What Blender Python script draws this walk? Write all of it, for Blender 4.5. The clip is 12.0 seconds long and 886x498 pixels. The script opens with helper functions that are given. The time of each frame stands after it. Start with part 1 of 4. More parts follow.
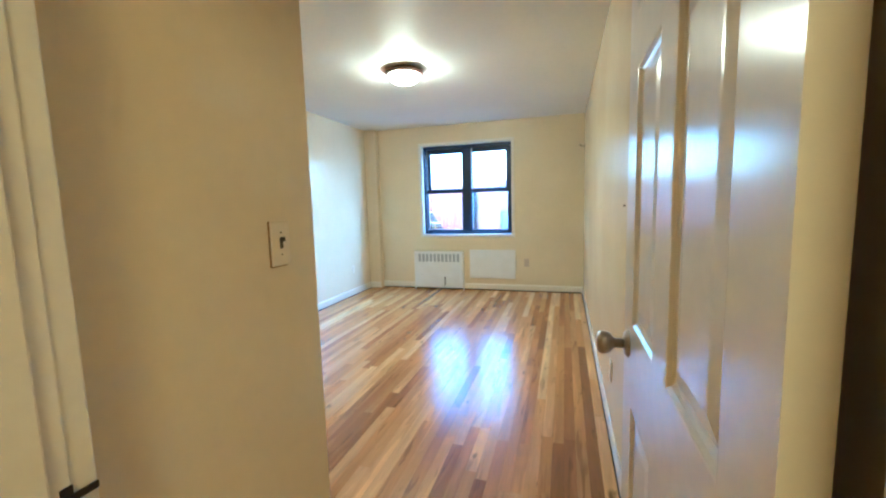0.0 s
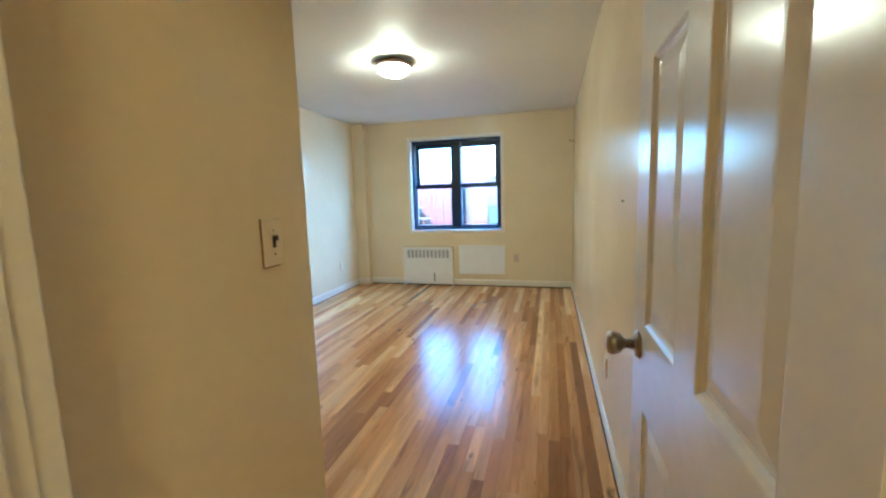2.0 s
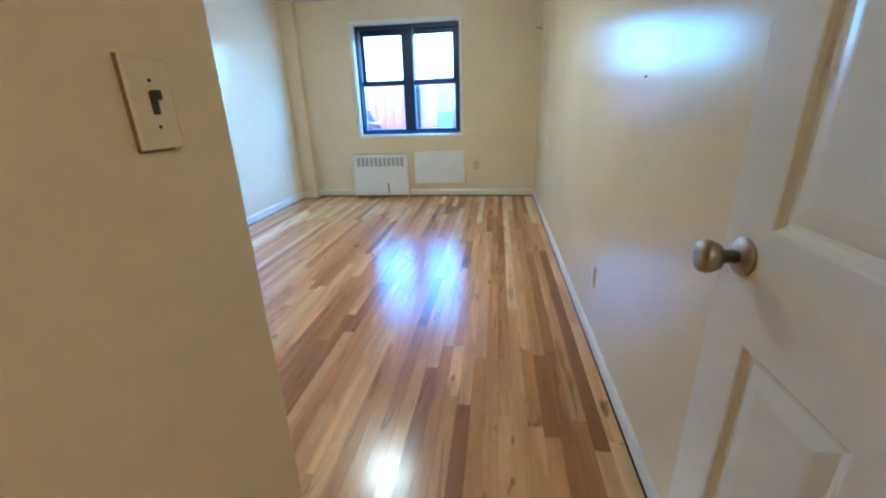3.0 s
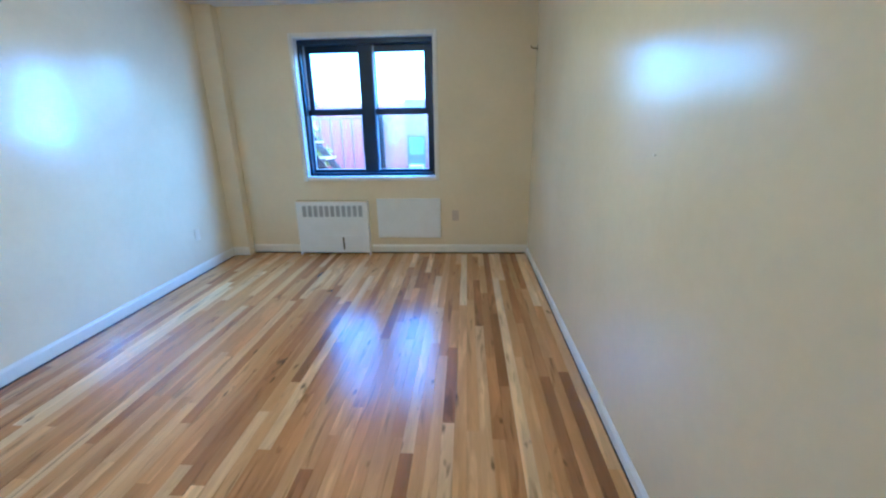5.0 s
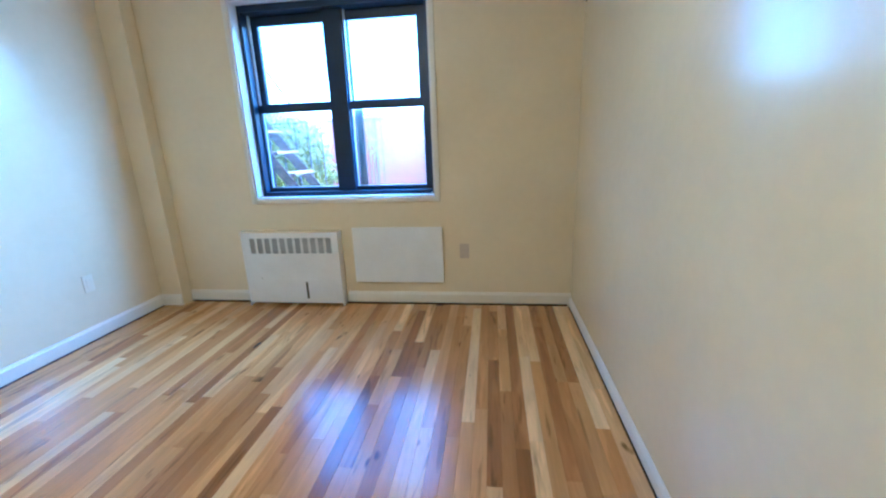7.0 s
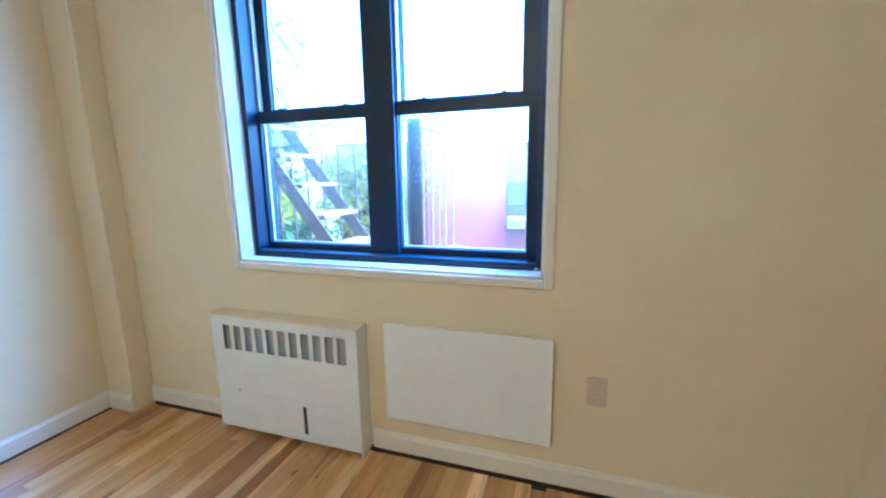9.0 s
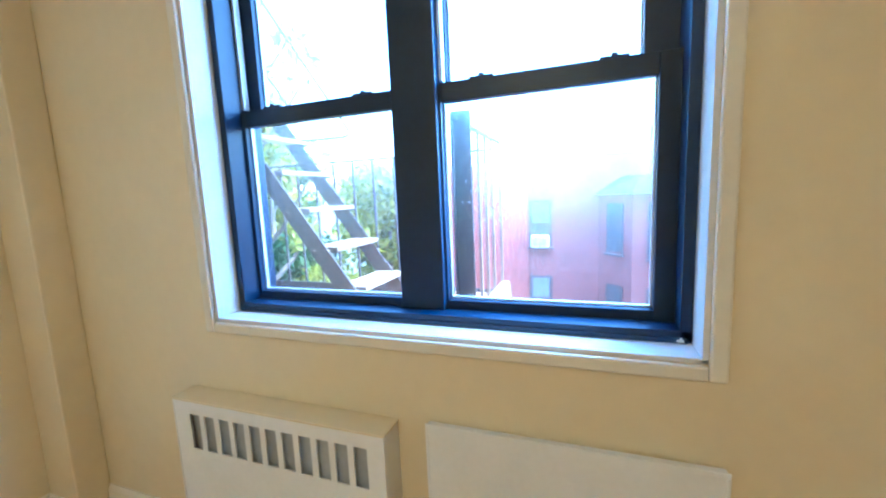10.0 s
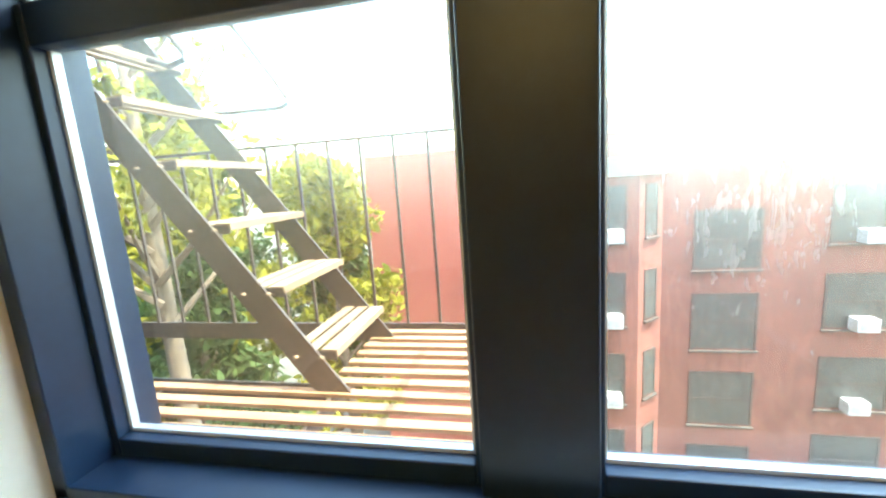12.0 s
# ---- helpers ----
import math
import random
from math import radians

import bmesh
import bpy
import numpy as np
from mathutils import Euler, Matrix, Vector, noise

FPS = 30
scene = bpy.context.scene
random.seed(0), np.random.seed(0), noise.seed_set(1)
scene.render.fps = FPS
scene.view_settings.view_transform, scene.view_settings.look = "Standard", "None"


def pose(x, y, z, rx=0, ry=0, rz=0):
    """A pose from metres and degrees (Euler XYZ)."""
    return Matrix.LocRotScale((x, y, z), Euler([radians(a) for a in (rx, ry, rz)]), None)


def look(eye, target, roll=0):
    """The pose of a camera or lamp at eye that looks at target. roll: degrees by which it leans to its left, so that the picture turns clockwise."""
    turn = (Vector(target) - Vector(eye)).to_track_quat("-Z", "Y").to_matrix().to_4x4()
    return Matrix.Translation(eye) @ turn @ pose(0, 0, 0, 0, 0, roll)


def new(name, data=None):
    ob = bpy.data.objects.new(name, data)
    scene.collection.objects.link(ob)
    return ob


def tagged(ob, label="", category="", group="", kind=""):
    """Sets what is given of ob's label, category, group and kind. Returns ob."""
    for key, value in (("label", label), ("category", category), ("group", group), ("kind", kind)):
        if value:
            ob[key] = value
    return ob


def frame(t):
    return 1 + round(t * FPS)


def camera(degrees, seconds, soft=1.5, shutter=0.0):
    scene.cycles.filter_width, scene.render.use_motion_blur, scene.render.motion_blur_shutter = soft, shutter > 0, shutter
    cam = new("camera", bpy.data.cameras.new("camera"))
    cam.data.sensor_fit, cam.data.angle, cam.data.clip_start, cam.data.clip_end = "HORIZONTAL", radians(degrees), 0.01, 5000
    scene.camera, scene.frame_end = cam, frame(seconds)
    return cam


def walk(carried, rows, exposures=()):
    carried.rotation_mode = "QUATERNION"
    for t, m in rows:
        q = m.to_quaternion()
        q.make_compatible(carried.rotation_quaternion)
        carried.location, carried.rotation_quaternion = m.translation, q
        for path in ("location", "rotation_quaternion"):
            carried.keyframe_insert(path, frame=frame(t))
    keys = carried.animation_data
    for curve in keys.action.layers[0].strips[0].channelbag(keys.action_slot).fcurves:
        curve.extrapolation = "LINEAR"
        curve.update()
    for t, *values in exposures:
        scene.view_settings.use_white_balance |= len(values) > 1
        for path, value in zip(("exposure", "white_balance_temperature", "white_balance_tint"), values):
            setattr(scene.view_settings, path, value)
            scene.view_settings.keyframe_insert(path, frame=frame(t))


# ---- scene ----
cam = camera(95.8, 12.0, soft=2.2)
PATH = [
    (0, (0.133, 0.165, 1.34), (-0.449, 2.066, 1.12), -1.6),
    (0.5, (0.158, 0.139, 1.423), (-0.438, 2.035, 1.651), -0.9),
    (1, (0.152, 0.14, 1.446), (-0.443, 2.007, 1.845), -0.9),
    (1.5, (0.142, 0.152, 1.399), (-0.467, 2.053, 1.526), -1.1),
    (2, (0.079, 0.202, 1.343), (-0.439, 2.118, 1.098), -1.7),
    (2.5, (-0.065, 0.331, 1.275), (-0.403, 2.219, 0.711), -2.8),
    (3, (-0.127, 0.531, 1.238), (-0.388, 2.396, 0.563), -1.8),
    (3.2, (-0.137, 0.663, 1.235), (-0.398, 2.531, 0.569), -1.1),
    (5, (-0.288, 1.867, 1.412), (-0.406, 3.772, 0.816), -0.9),
    (5.5, (-0.285, 2.205, 1.399), (-0.306, 4.128, 0.852), -1.2),
    (6, (-0.245, 2.545, 1.361), (-0.343, 4.471, 0.831), -2.1),
    (6.5, (-0.243, 2.864, 1.318), (-0.433, 4.778, 0.769), -1.2),
    (7, (-0.2, 3.274, 1.256), (-0.445, 5.19, 0.737), -2.1),
    (7.2, (-0.117, 3.425, 1.251), (-0.436, 5.339, 0.768), -3.2),
    (8.8, (-0.485, 4.615, 1.258), (-1.036, 6.502, 0.89), -1.5),
    (9, (-0.532, 4.737, 1.254), (-1.138, 6.609, 0.894), -0.9),
    (9.5, (-0.722, 5.033, 1.255), (-1.36, 6.896, 0.908), -1.1),
    (10, (-0.867, 5.275, 1.251), (-1.552, 7.136, 0.987), -2.5),
    (10.5, (-1.016, 5.557, 1.286), (-1.72, 7.415, 1.055), -2.1),
    (11, (-1.16, 5.756, 1.303), (-1.866, 7.614, 1.074), -1.8),
    (11.5, (-1.359, 5.861, 1.312), (-1.986, 7.745, 1.068), -2.4),
    (12, (-1.36, 5.945, 1.302), (-1.76, 7.875, 0.965), -4.0),
]
EXPOSURES = [
    (0.0, 4.40, 3540, 3),
    (1.0, 4.48, 4000, 2),
    (2.0, 4.08, 3680, 3),
    (3.0, 4.10, 3380, 6),
    (5.5, 3.78, 3260, 7),
    (7.0, 4.02, 3400, 8),
    (9.5, 4.16, 3620, 9),
    (10.5, 3.97, 4250, 2),
    (11.2, 3.84, 5150, -2),
    (12.0, 3.72, 6450, -3),
]
walk(cam, [(t, look(eye, target, roll)) for t, eye, target, roll in PATH], EXPOSURES)


# ---- light ----
SUN_TO = Vector((0.48, -0.05, 0.87)).normalized()
world = bpy.data.worlds.new("sky")
world.use_nodes = True
scene.world = world
wn = world.node_tree.nodes
sky = wn.new("ShaderNodeTexSky")
sky.sky_type = "NISHITA"
sky.sun_disc = False
sky.sun_elevation = math.asin(SUN_TO.z)
sky.sun_rotation = math.atan2(SUN_TO.x, SUN_TO.y)
sky.dust_density = 2.0
sky.air_density = 1.6
wn["Background"].inputs["Strength"].default_value = 0.15
world.node_tree.links.new(sky.outputs[0], wn["Background"].inputs["Color"])

sun_data = bpy.data.lights.new("sun", "SUN")
sun_data.energy = 1.7
sun_data.angle = radians(0.6)
sun_data.color = (1.0, 0.93, 0.82)
sun = new("sun", sun_data)
sun.matrix_world = look(SUN_TO * 50, (0, 0, 0))


def window_lamp(name, place, aim, wide, high, power, spread):
    """Area lamp in the window opening that stands in for part of the sky's light."""
    data = bpy.data.lights.new(name, "AREA")
    data.shape, data.size, data.size_y = "RECTANGLE", wide, high
    data.energy, data.spread, data.color = power, radians(spread), (0.66, 0.85, 1.0)
    lamp = new(name, data)
    lamp.matrix_world = look(place, aim)
    return lamp


window_lamp("sky_light_side", (-0.655, 6.557, 1.71), (-2.97, 4.00, 0.55), 0.07, 0.76, 1.7, 96)
ROOM_LAMP, HALL_LAMP = 10.8, 2.05


# ---- materials ----
def material(name, dark, light, rough=0.5, metal=0.0, scale=6.0, stretch=(1, 1, 1), bump=0.05, bump_scale=60.0,
             rough_var=0.08, spec=0.5, fine=0.35, coat=0.0):
    """Two-scale mottled surface in world metres."""
    m = bpy.data.materials.new(name)
    m.use_nodes = True
    nt = m.node_tree
    n, link = nt.nodes, nt.links.new
    b = n["Principled BSDF"]
    geo = n.new("ShaderNodeNewGeometry")
    mp = n.new("ShaderNodeMapping")
    mp.inputs["Scale"].default_value = stretch
    link(geo.outputs["Position"], mp.inputs["Vector"])
    big, small = n.new("ShaderNodeTexNoise"), n.new("ShaderNodeTexNoise")
    big.inputs["Scale"].default_value, big.inputs["Detail"].default_value = scale, 4
    small.inputs["Scale"].default_value, small.inputs["Detail"].default_value = bump_scale, 3
    link(mp.outputs[0], big.inputs["Vector"])
    link(mp.outputs[0], small.inputs["Vector"])
    mixf = n.new("ShaderNodeMix")
    mixf.data_type = "FLOAT"
    mixf.inputs[0].default_value = fine
    link(big.outputs["Fac"], mixf.inputs[2])
    link(small.outputs["Fac"], mixf.inputs[3])
    ramp = n.new("ShaderNodeValToRGB")
    ramp.color_ramp.elements[0].position, ramp.color_ramp.elements[1].position = 0.32, 0.68
    ramp.color_ramp.elements[0].color, ramp.color_ramp.elements[1].color = (*dark, 1), (*light, 1)
    link(mixf.outputs[0], ramp.inputs[0])
    link(ramp.outputs[0], b.inputs["Base Color"])
    rr = n.new("ShaderNodeMapRange")
    rr.inputs[3].default_value, rr.inputs[4].default_value = max(0.03, rough - rough_var), min(1, rough + rough_var)
    link(big.outputs["Fac"], rr.inputs[0])
    link(rr.outputs[0], b.inputs["Roughness"])
    b.inputs["Metallic"].default_value = metal
    b.inputs["Specular IOR Level"].default_value = spec
    b.inputs["Coat Weight"].default_value = coat
    b.inputs["Coat Roughness"].default_value = 0.15
    if bump:
        bp = n.new("ShaderNodeBump")
        bp.inputs["Strength"].default_value, bp.inputs["Distance"].default_value = bump, 0.01
        link(mixf.outputs[0], bp.inputs["Height"])
        link(bp.outputs[0], b.inputs["Normal"])
    return m


def wood_floor(name, per_island):
    """Oak strip, one tone per strip, grain along y, varnish."""
    m = bpy.data.materials.new(name)
    m.use_nodes = True
    nt = m.node_tree
    n, link = nt.nodes, nt.links.new
    b = n["Principled BSDF"]
    geo = n.new("ShaderNodeNewGeometry")
    info = n.new("ShaderNodeObjectInfo")
    rnd = geo.outputs["Random Per Island"] if per_island else info.outputs["Random"]
    tone = n.new("ShaderNodeValToRGB")
    cr = tone.color_ramp
    stops = [(0.0, (0.26, 0.112, 0.024)), (0.12, (0.35, 0.163, 0.036)), (0.34, (0.48, 0.244, 0.056)), (0.66, (0.56, 0.310, 0.080)),
             (0.86, (0.63, 0.375, 0.115)), (0.95, (0.72, 0.480, 0.180)), (1.0, (0.76, 0.545, 0.230))]
    cr.elements[0].position, cr.elements[0].color = 0.0, (*stops[0][1], 1)
    cr.elements[1].position, cr.elements[1].color = 1.0, (*stops[-1][1], 1)
    for p, c in stops[1:-1]:
        cr.elements.new(p).color = (*c, 1)
    link(rnd, tone.inputs[0])
    shift = n.new("ShaderNodeVectorMath")
    shift.operation = "MULTIPLY_ADD"
    comb = n.new("ShaderNodeCombineXYZ")
    for i in range(3):
        link(rnd, comb.inputs[i])
    shift.inputs[1].default_value = (37, 53, 71)
    link(comb.outputs[0], shift.inputs[0])
    link(geo.outputs["Position"], shift.inputs[2])
    mp = n.new("ShaderNodeMapping")
    mp.inputs["Scale"].default_value = (1, 0.07, 1)
    link(shift.outputs[0], mp.inputs["Vector"])
    grain, blot, knot = n.new("ShaderNodeTexNoise"), n.new("ShaderNodeTexNoise"), n.new("ShaderNodeTexNoise")
    grain.inputs["Scale"].default_value, grain.inputs["Detail"].default_value, grain.inputs["Distortion"].default_value = 85, 6, 1.2
    blot.inputs["Scale"].default_value, blot.inputs["Detail"].default_value = 17, 3
    knot.inputs["Scale"].default_value, knot.inputs["Detail"].default_value = 7.5, 2
    link(mp.outputs[0], grain.inputs["Vector"])
    link(mp.outputs[0], blot.inputs["Vector"])
    mp2 = n.new("ShaderNodeMapping")
    mp2.inputs["Scale"].default_value = (1.8, 0.6, 1)
    link(shift.outputs[0], mp2.inputs["Vector"])
    link(mp2.outputs[0], knot.inputs["Vector"])
    g = n.new("ShaderNodeMapRange")
    g.inputs[1].default_value, g.inputs[2].default_value, g.inputs[3].default_value, g.inputs[4].default_value = 0.3, 0.7, 0.90, 1.06
    link(grain.outputs["Fac"], g.inputs[0])
    bl = n.new("ShaderNodeMapRange")
    bl.inputs[1].default_value, bl.inputs[2].default_value, bl.inputs[3].default_value, bl.inputs[4].default_value = 0.3, 0.7, 0.84, 1.14
    link(blot.outputs["Fac"], bl.inputs[0])
    kn = n.new("ShaderNodeMapRange")
    kn.inputs[1].default_value, kn.inputs[2].default_value, kn.inputs[3].default_value, kn.inputs[4].default_value = 0.685, 0.75, 1.0, 0.30
    link(knot.outputs["Fac"], kn.inputs[0])
    m1, m2 = n.new("ShaderNodeMath"), n.new("ShaderNodeMath")
    m1.operation = m2.operation = "MULTIPLY"
    link(g.outputs[0], m1.inputs[0])
    link(bl.outputs[0], m1.inputs[1])
    link(m1.outputs[0], m2.inputs[0])
    link(kn.outputs[0], m2.inputs[1])
    # pale sapwood edges and dark heart streaks with soft outlines
    mp3 = n.new("ShaderNodeMapping")
    mp3.inputs["Scale"].default_value = (1, 0.10, 1)
    mp3.inputs["Location"].default_value = (3.1, 7.7, 0)
    link(shift.outputs[0], mp3.inputs["Vector"])
    sapn, heart = n.new("ShaderNodeTexNoise"), n.new("ShaderNodeTexNoise")
    sapn.inputs["Scale"].default_value, sapn.inputs["Detail"].default_value = 11, 2
    heart.inputs["Scale"].default_value, heart.inputs["Detail"].default_value, heart.inputs["Distortion"].default_value = 23, 3, 0.8
    link(mp3.outputs[0], sapn.inputs["Vector"])
    link(mp3.outputs[0], heart.inputs["Vector"])
    sp, ht = n.new("ShaderNodeMapRange"), n.new("ShaderNodeMapRange")
    sp.inputs[1].default_value, sp.inputs[2].default_value, sp.inputs[3].default_value, sp.inputs[4].default_value = 0.57, 0.61, 1.0, 1.24
    ht.inputs[1].default_value, ht.inputs[2].default_value, ht.inputs[3].default_value, ht.inputs[4].default_value = 0.60, 0.70, 1.0, 0.60
    link(sapn.outputs["Fac"], sp.inputs[0])
    link(heart.outputs["Fac"], ht.inputs[0])
    m3, m4 = n.new("ShaderNodeMath"), n.new("ShaderNodeMath")
    m3.operation = m4.operation = "MULTIPLY"
    link(sp.outputs[0], m3.inputs[0])
    link(ht.outputs[0], m3.inputs[1])
    link(m2.outputs[0], m4.inputs[0])
    link(m3.outputs[0], m4.inputs[1])
    vm = n.new("ShaderNodeVectorMath")
    vm.operation = "SCALE"
    link(tone.outputs[0], vm.inputs[0])
    link(m4.outputs[0], vm.inputs["Scale"])
    link(vm.outputs[0], b.inputs["Base Color"])
    wear = n.new("ShaderNodeTexNoise")
    wear.inputs["Scale"].default_value, wear.inputs["Detail"].default_value = 1.4, 2
    link(geo.outputs["Position"], wear.inputs["Vector"])
    rr = n.new("ShaderNodeMapRange")
    rr.inputs[1].default_value, rr.inputs[2].default_value, rr.inputs[3].default_value, rr.inputs[4].default_value = 0.3, 0.7, 0.195, 0.235
    link(wear.outputs["Fac"], rr.inputs[0])
    link(rr.outputs[0], b.inputs["Roughness"])
    b.inputs["Specular IOR Level"].default_value = 0.65
    bp = n.new("ShaderNodeBump")
    bp.inputs["Strength"].default_value, bp.inputs["Distance"].default_value = 0.05, 0.002
    link(grain.outputs["Fac"], bp.inputs["Height"])
    link(bp.outputs[0], b.inputs["Normal"])
    return m


def glass(name, haze, smear):
    """Thin window pane; haze and dried streaks as a share of light-scattering film."""
    m = bpy.data.materials.new(name)
    m.use_nodes = True
    nt = m.node_tree
    n, link = nt.nodes, nt.links.new
    n.remove(n["Principled BSDF"])
    out = n["Material Output"]
    clear, gloss, film = n.new("ShaderNodeBsdfTransparent"), n.new("ShaderNodeBsdfGlossy"), n.new("ShaderNodeBsdfRefraction")
    gloss.inputs["Roughness"].default_value = 0.02
    clear.inputs["Color"].default_value = (0.96, 0.98, 0.98, 1)
    film.inputs["Color"].default_value = (0.92, 0.93, 0.92, 1)
    film.inputs["Roughness"].default_value, film.inputs["IOR"].default_value = 0.75, 1.35
    lw = n.new("ShaderNodeLayerWeight")
    lw.inputs["Blend"].default_value = 0.5
    power, scale = n.new("ShaderNodeMath"), n.new("ShaderNodeMath")
    power.operation, scale.operation = "POWER", "MULTIPLY_ADD"
    power.inputs[1].default_value = 4.0
    scale.inputs[1].default_value, scale.inputs[2].default_value = 0.5, 0.03
    link(lw.outputs["Facing"], power.inputs[0])
    link(power.outputs[0], scale.inputs[0])
    mg = n.new("ShaderNodeMixShader")
    link(scale.outputs[0], mg.inputs[0])
    link(clear.outputs[0], mg.inputs[1])
    link(gloss.outputs[0], mg.inputs[2])
    geo = n.new("ShaderNodeNewGeometry")
    mp = n.new("ShaderNodeMapping")
    mp.inputs["Scale"].default_value = (6.0, 1, 1.3)
    link(geo.outputs["Position"], mp.inputs["Vector"])
    big, fine = n.new("ShaderNodeTexNoise"), n.new("ShaderNodeTexNoise")
    big.inputs["Scale"].default_value, big.inputs["Detail"].default_value = 2.2, 3
    fine.inputs["Scale"].default_value, fine.inputs["Detail"].default_value, fine.inputs["Distortion"].default_value = 26, 6, 0.35
    link(geo.outputs["Position"], big.inputs["Vector"])
    link(mp.outputs[0], fine.inputs["Vector"])
    r1, r2 = n.new("ShaderNodeMapRange"), n.new("ShaderNodeMapRange")
    r1.inputs[1].default_value, r1.inputs[2].default_value, r1.inputs[3].default_value, r1.inputs[4].default_value = 0.35, 0.65, 0, 1
    r2.inputs[1].default_value, r2.inputs[2].default_value, r2.inputs[3].default_value, r2.inputs[4].default_value = 0.42, 0.70, 0.04, 1
    link(big.outputs["Fac"], r1.inputs[0])
    link(fine.outputs["Fac"], r2.inputs[0])
    spot = n.new("ShaderNodeVectorMath")
    spot.operation = "DISTANCE"
    spot.inputs[1].default_value = (-1.04, 6.444, 1.29)
    link(geo.outputs["Position"], spot.inputs[0])
    fade = n.new("ShaderNodeMapRange")
    fade.inputs[1].default_value, fade.inputs[2].default_value, fade.inputs[3].default_value, fade.inputs[4].default_value = 0.08, 0.34, 1.0, 0.10
    link(spot.outputs["Value"], fade.inputs[0])
    mul = n.new("ShaderNodeMath")
    mul.operation = "MULTIPLY"
    link(r1.outputs[0], mul.inputs[0])
    link(r2.outputs[0], mul.inputs[1])
    shaped = n.new("ShaderNodeMath")
    shaped.operation = "MULTIPLY"
    link(mul.outputs[0], shaped.inputs[0])
    link(fade.outputs[0], shaped.inputs[1])
    add = n.new("ShaderNodeMath")
    add.operation = "MULTIPLY_ADD"
    add.inputs[1].default_value, add.inputs[2].default_value = smear, haze
    link(shaped.outputs[0], add.inputs[0])
    mf = n.new("ShaderNodeMixShader")
    link(add.outputs[0], mf.inputs[0])
    link(mg.outputs[0], mf.inputs[1])
    link(film.outputs[0], mf.inputs[2])
    link(mf.outputs[0], out.inputs["Surface"])
    return m


def glowing(name, color, strength):
    m = bpy.data.materials.new(name)
    m.use_nodes = True
    b = m.node_tree.nodes["Principled BSDF"]
    b.inputs["Base Color"].default_value = (0.9, 0.87, 0.8, 1)
    b.inputs["Emission Color"].default_value = (*color, 1)
    b.inputs["Emission Strength"].default_value = strength
    return m


def brick_paint(name, c1, c2, mortar):
    m = bpy.data.materials.new(name)
    m.use_nodes = True
    nt = m.node_tree
    n, link = nt.nodes, nt.links.new
    b = n["Principled BSDF"]
    geo = n.new("ShaderNodeNewGeometry")
    sep, comb = n.new("ShaderNodeSeparateXYZ"), n.new("ShaderNodeCombineXYZ")
    link(geo.outputs["Position"], sep.inputs[0])
    addxy = n.new("ShaderNodeMath")
    link(sep.outputs[0], addxy.inputs[0])
    link(sep.outputs[1], addxy.inputs[1])
    link(addxy.outputs[0], comb.inputs[0])
    link(sep.outputs[2], comb.inputs[1])
    br = n.new("ShaderNodeTexBrick")
    br.inputs["Scale"].default_value = 1.0
    br.inputs["Brick Width"].default_value, br.inputs["Row Height"].default_value = 0.215, 0.075
    br.inputs["Mortar Size"].default_value = 0.008
    br.inputs["Color1"].default_value, br.inputs["Color2"].default_value, br.inputs["Mortar"].default_value = (*c1, 1), (*c2, 1), (*mortar, 1)
    link(comb.outputs[0], br.inputs["Vector"])
    no = n.new("ShaderNodeTexNoise")
    no.inputs["Scale"].default_value, no.inputs["Detail"].default_value = 0.8, 6
    link(geo.outputs["Position"], no.inputs["Vector"])
    mr = n.new("ShaderNodeMapRange")
    mr.inputs[1].default_value, mr.inputs[2].default_value, mr.inputs[3].default_value, mr.inputs[4].default_value = 0.3, 0.7, 0.75, 1.15
    link(no.outputs["Fac"], mr.inputs[0])
    vm = n.new("ShaderNodeVectorMath")
    vm.operation = "SCALE"
    link(br.outputs["Color"], vm.inputs[0])
    link(mr.outputs[0], vm.inputs["Scale"])
    link(vm.outputs[0], b.inputs["Base Color"])
    b.inputs["Roughness"].default_value = 0.85
    bp = n.new("ShaderNodeBump")
    bp.inputs["Strength"].default_value, bp.inputs["Distance"].default_value = 0.12, 0.01
    link(br.outputs["Fac"], bp.inputs["Height"])
    bp.invert = True
    link(bp.outputs[0], b.inputs["Normal"])
    return m


CREAM = material("cream_wall_paint", (0.75, 0.637, 0.385), (0.81, 0.70, 0.445), rough=0.20, scale=1.7, bump=0.06, bump_scale=20, rough_var=0.03, fine=0.25, spec=0.5)
CEILING = material("ceiling_paint", (0.78, 0.77, 0.75), (0.84, 0.83, 0.81), rough=0.55, scale=1.3, bump=0.07, bump_scale=30)
WHITE = material("white_gloss_paint", (0.76, 0.73, 0.66), (0.83, 0.80, 0.74), rough=0.37, scale=5, bump=0.05, bump_scale=45, rough_var=0.05)
SKIRT = material("cream_gloss_paint", (0.76, 0.70, 0.56), (0.82, 0.765, 0.63), rough=0.37, scale=5, bump=0.05, bump_scale=45, rough_var=0.05)
DOOR_PAINT = material("door_gloss_paint", (0.76, 0.73, 0.67), (0.83, 0.80, 0.74), rough=0.20, scale=3, bump=0.08, bump_scale=24, rough_var=0.03)
ENAMEL = material("white_enamel_metal", (0.80, 0.79, 0.77), (0.86, 0.85, 0.84), rough=0.38, scale=7, bump=0.03)
GRILLE = material("grey_grille_shadow", (0.38, 0.39, 0.41), (0.48, 0.49, 0.51), rough=0.6)
# dark frame; the blue is glare from the sky put into the colour
FRAME = material("dark_aluminium_blue_glare", (0.004, 0.017, 0.050), (0.007, 0.025, 0.068), rough=0.40, scale=9, bump=0.03)
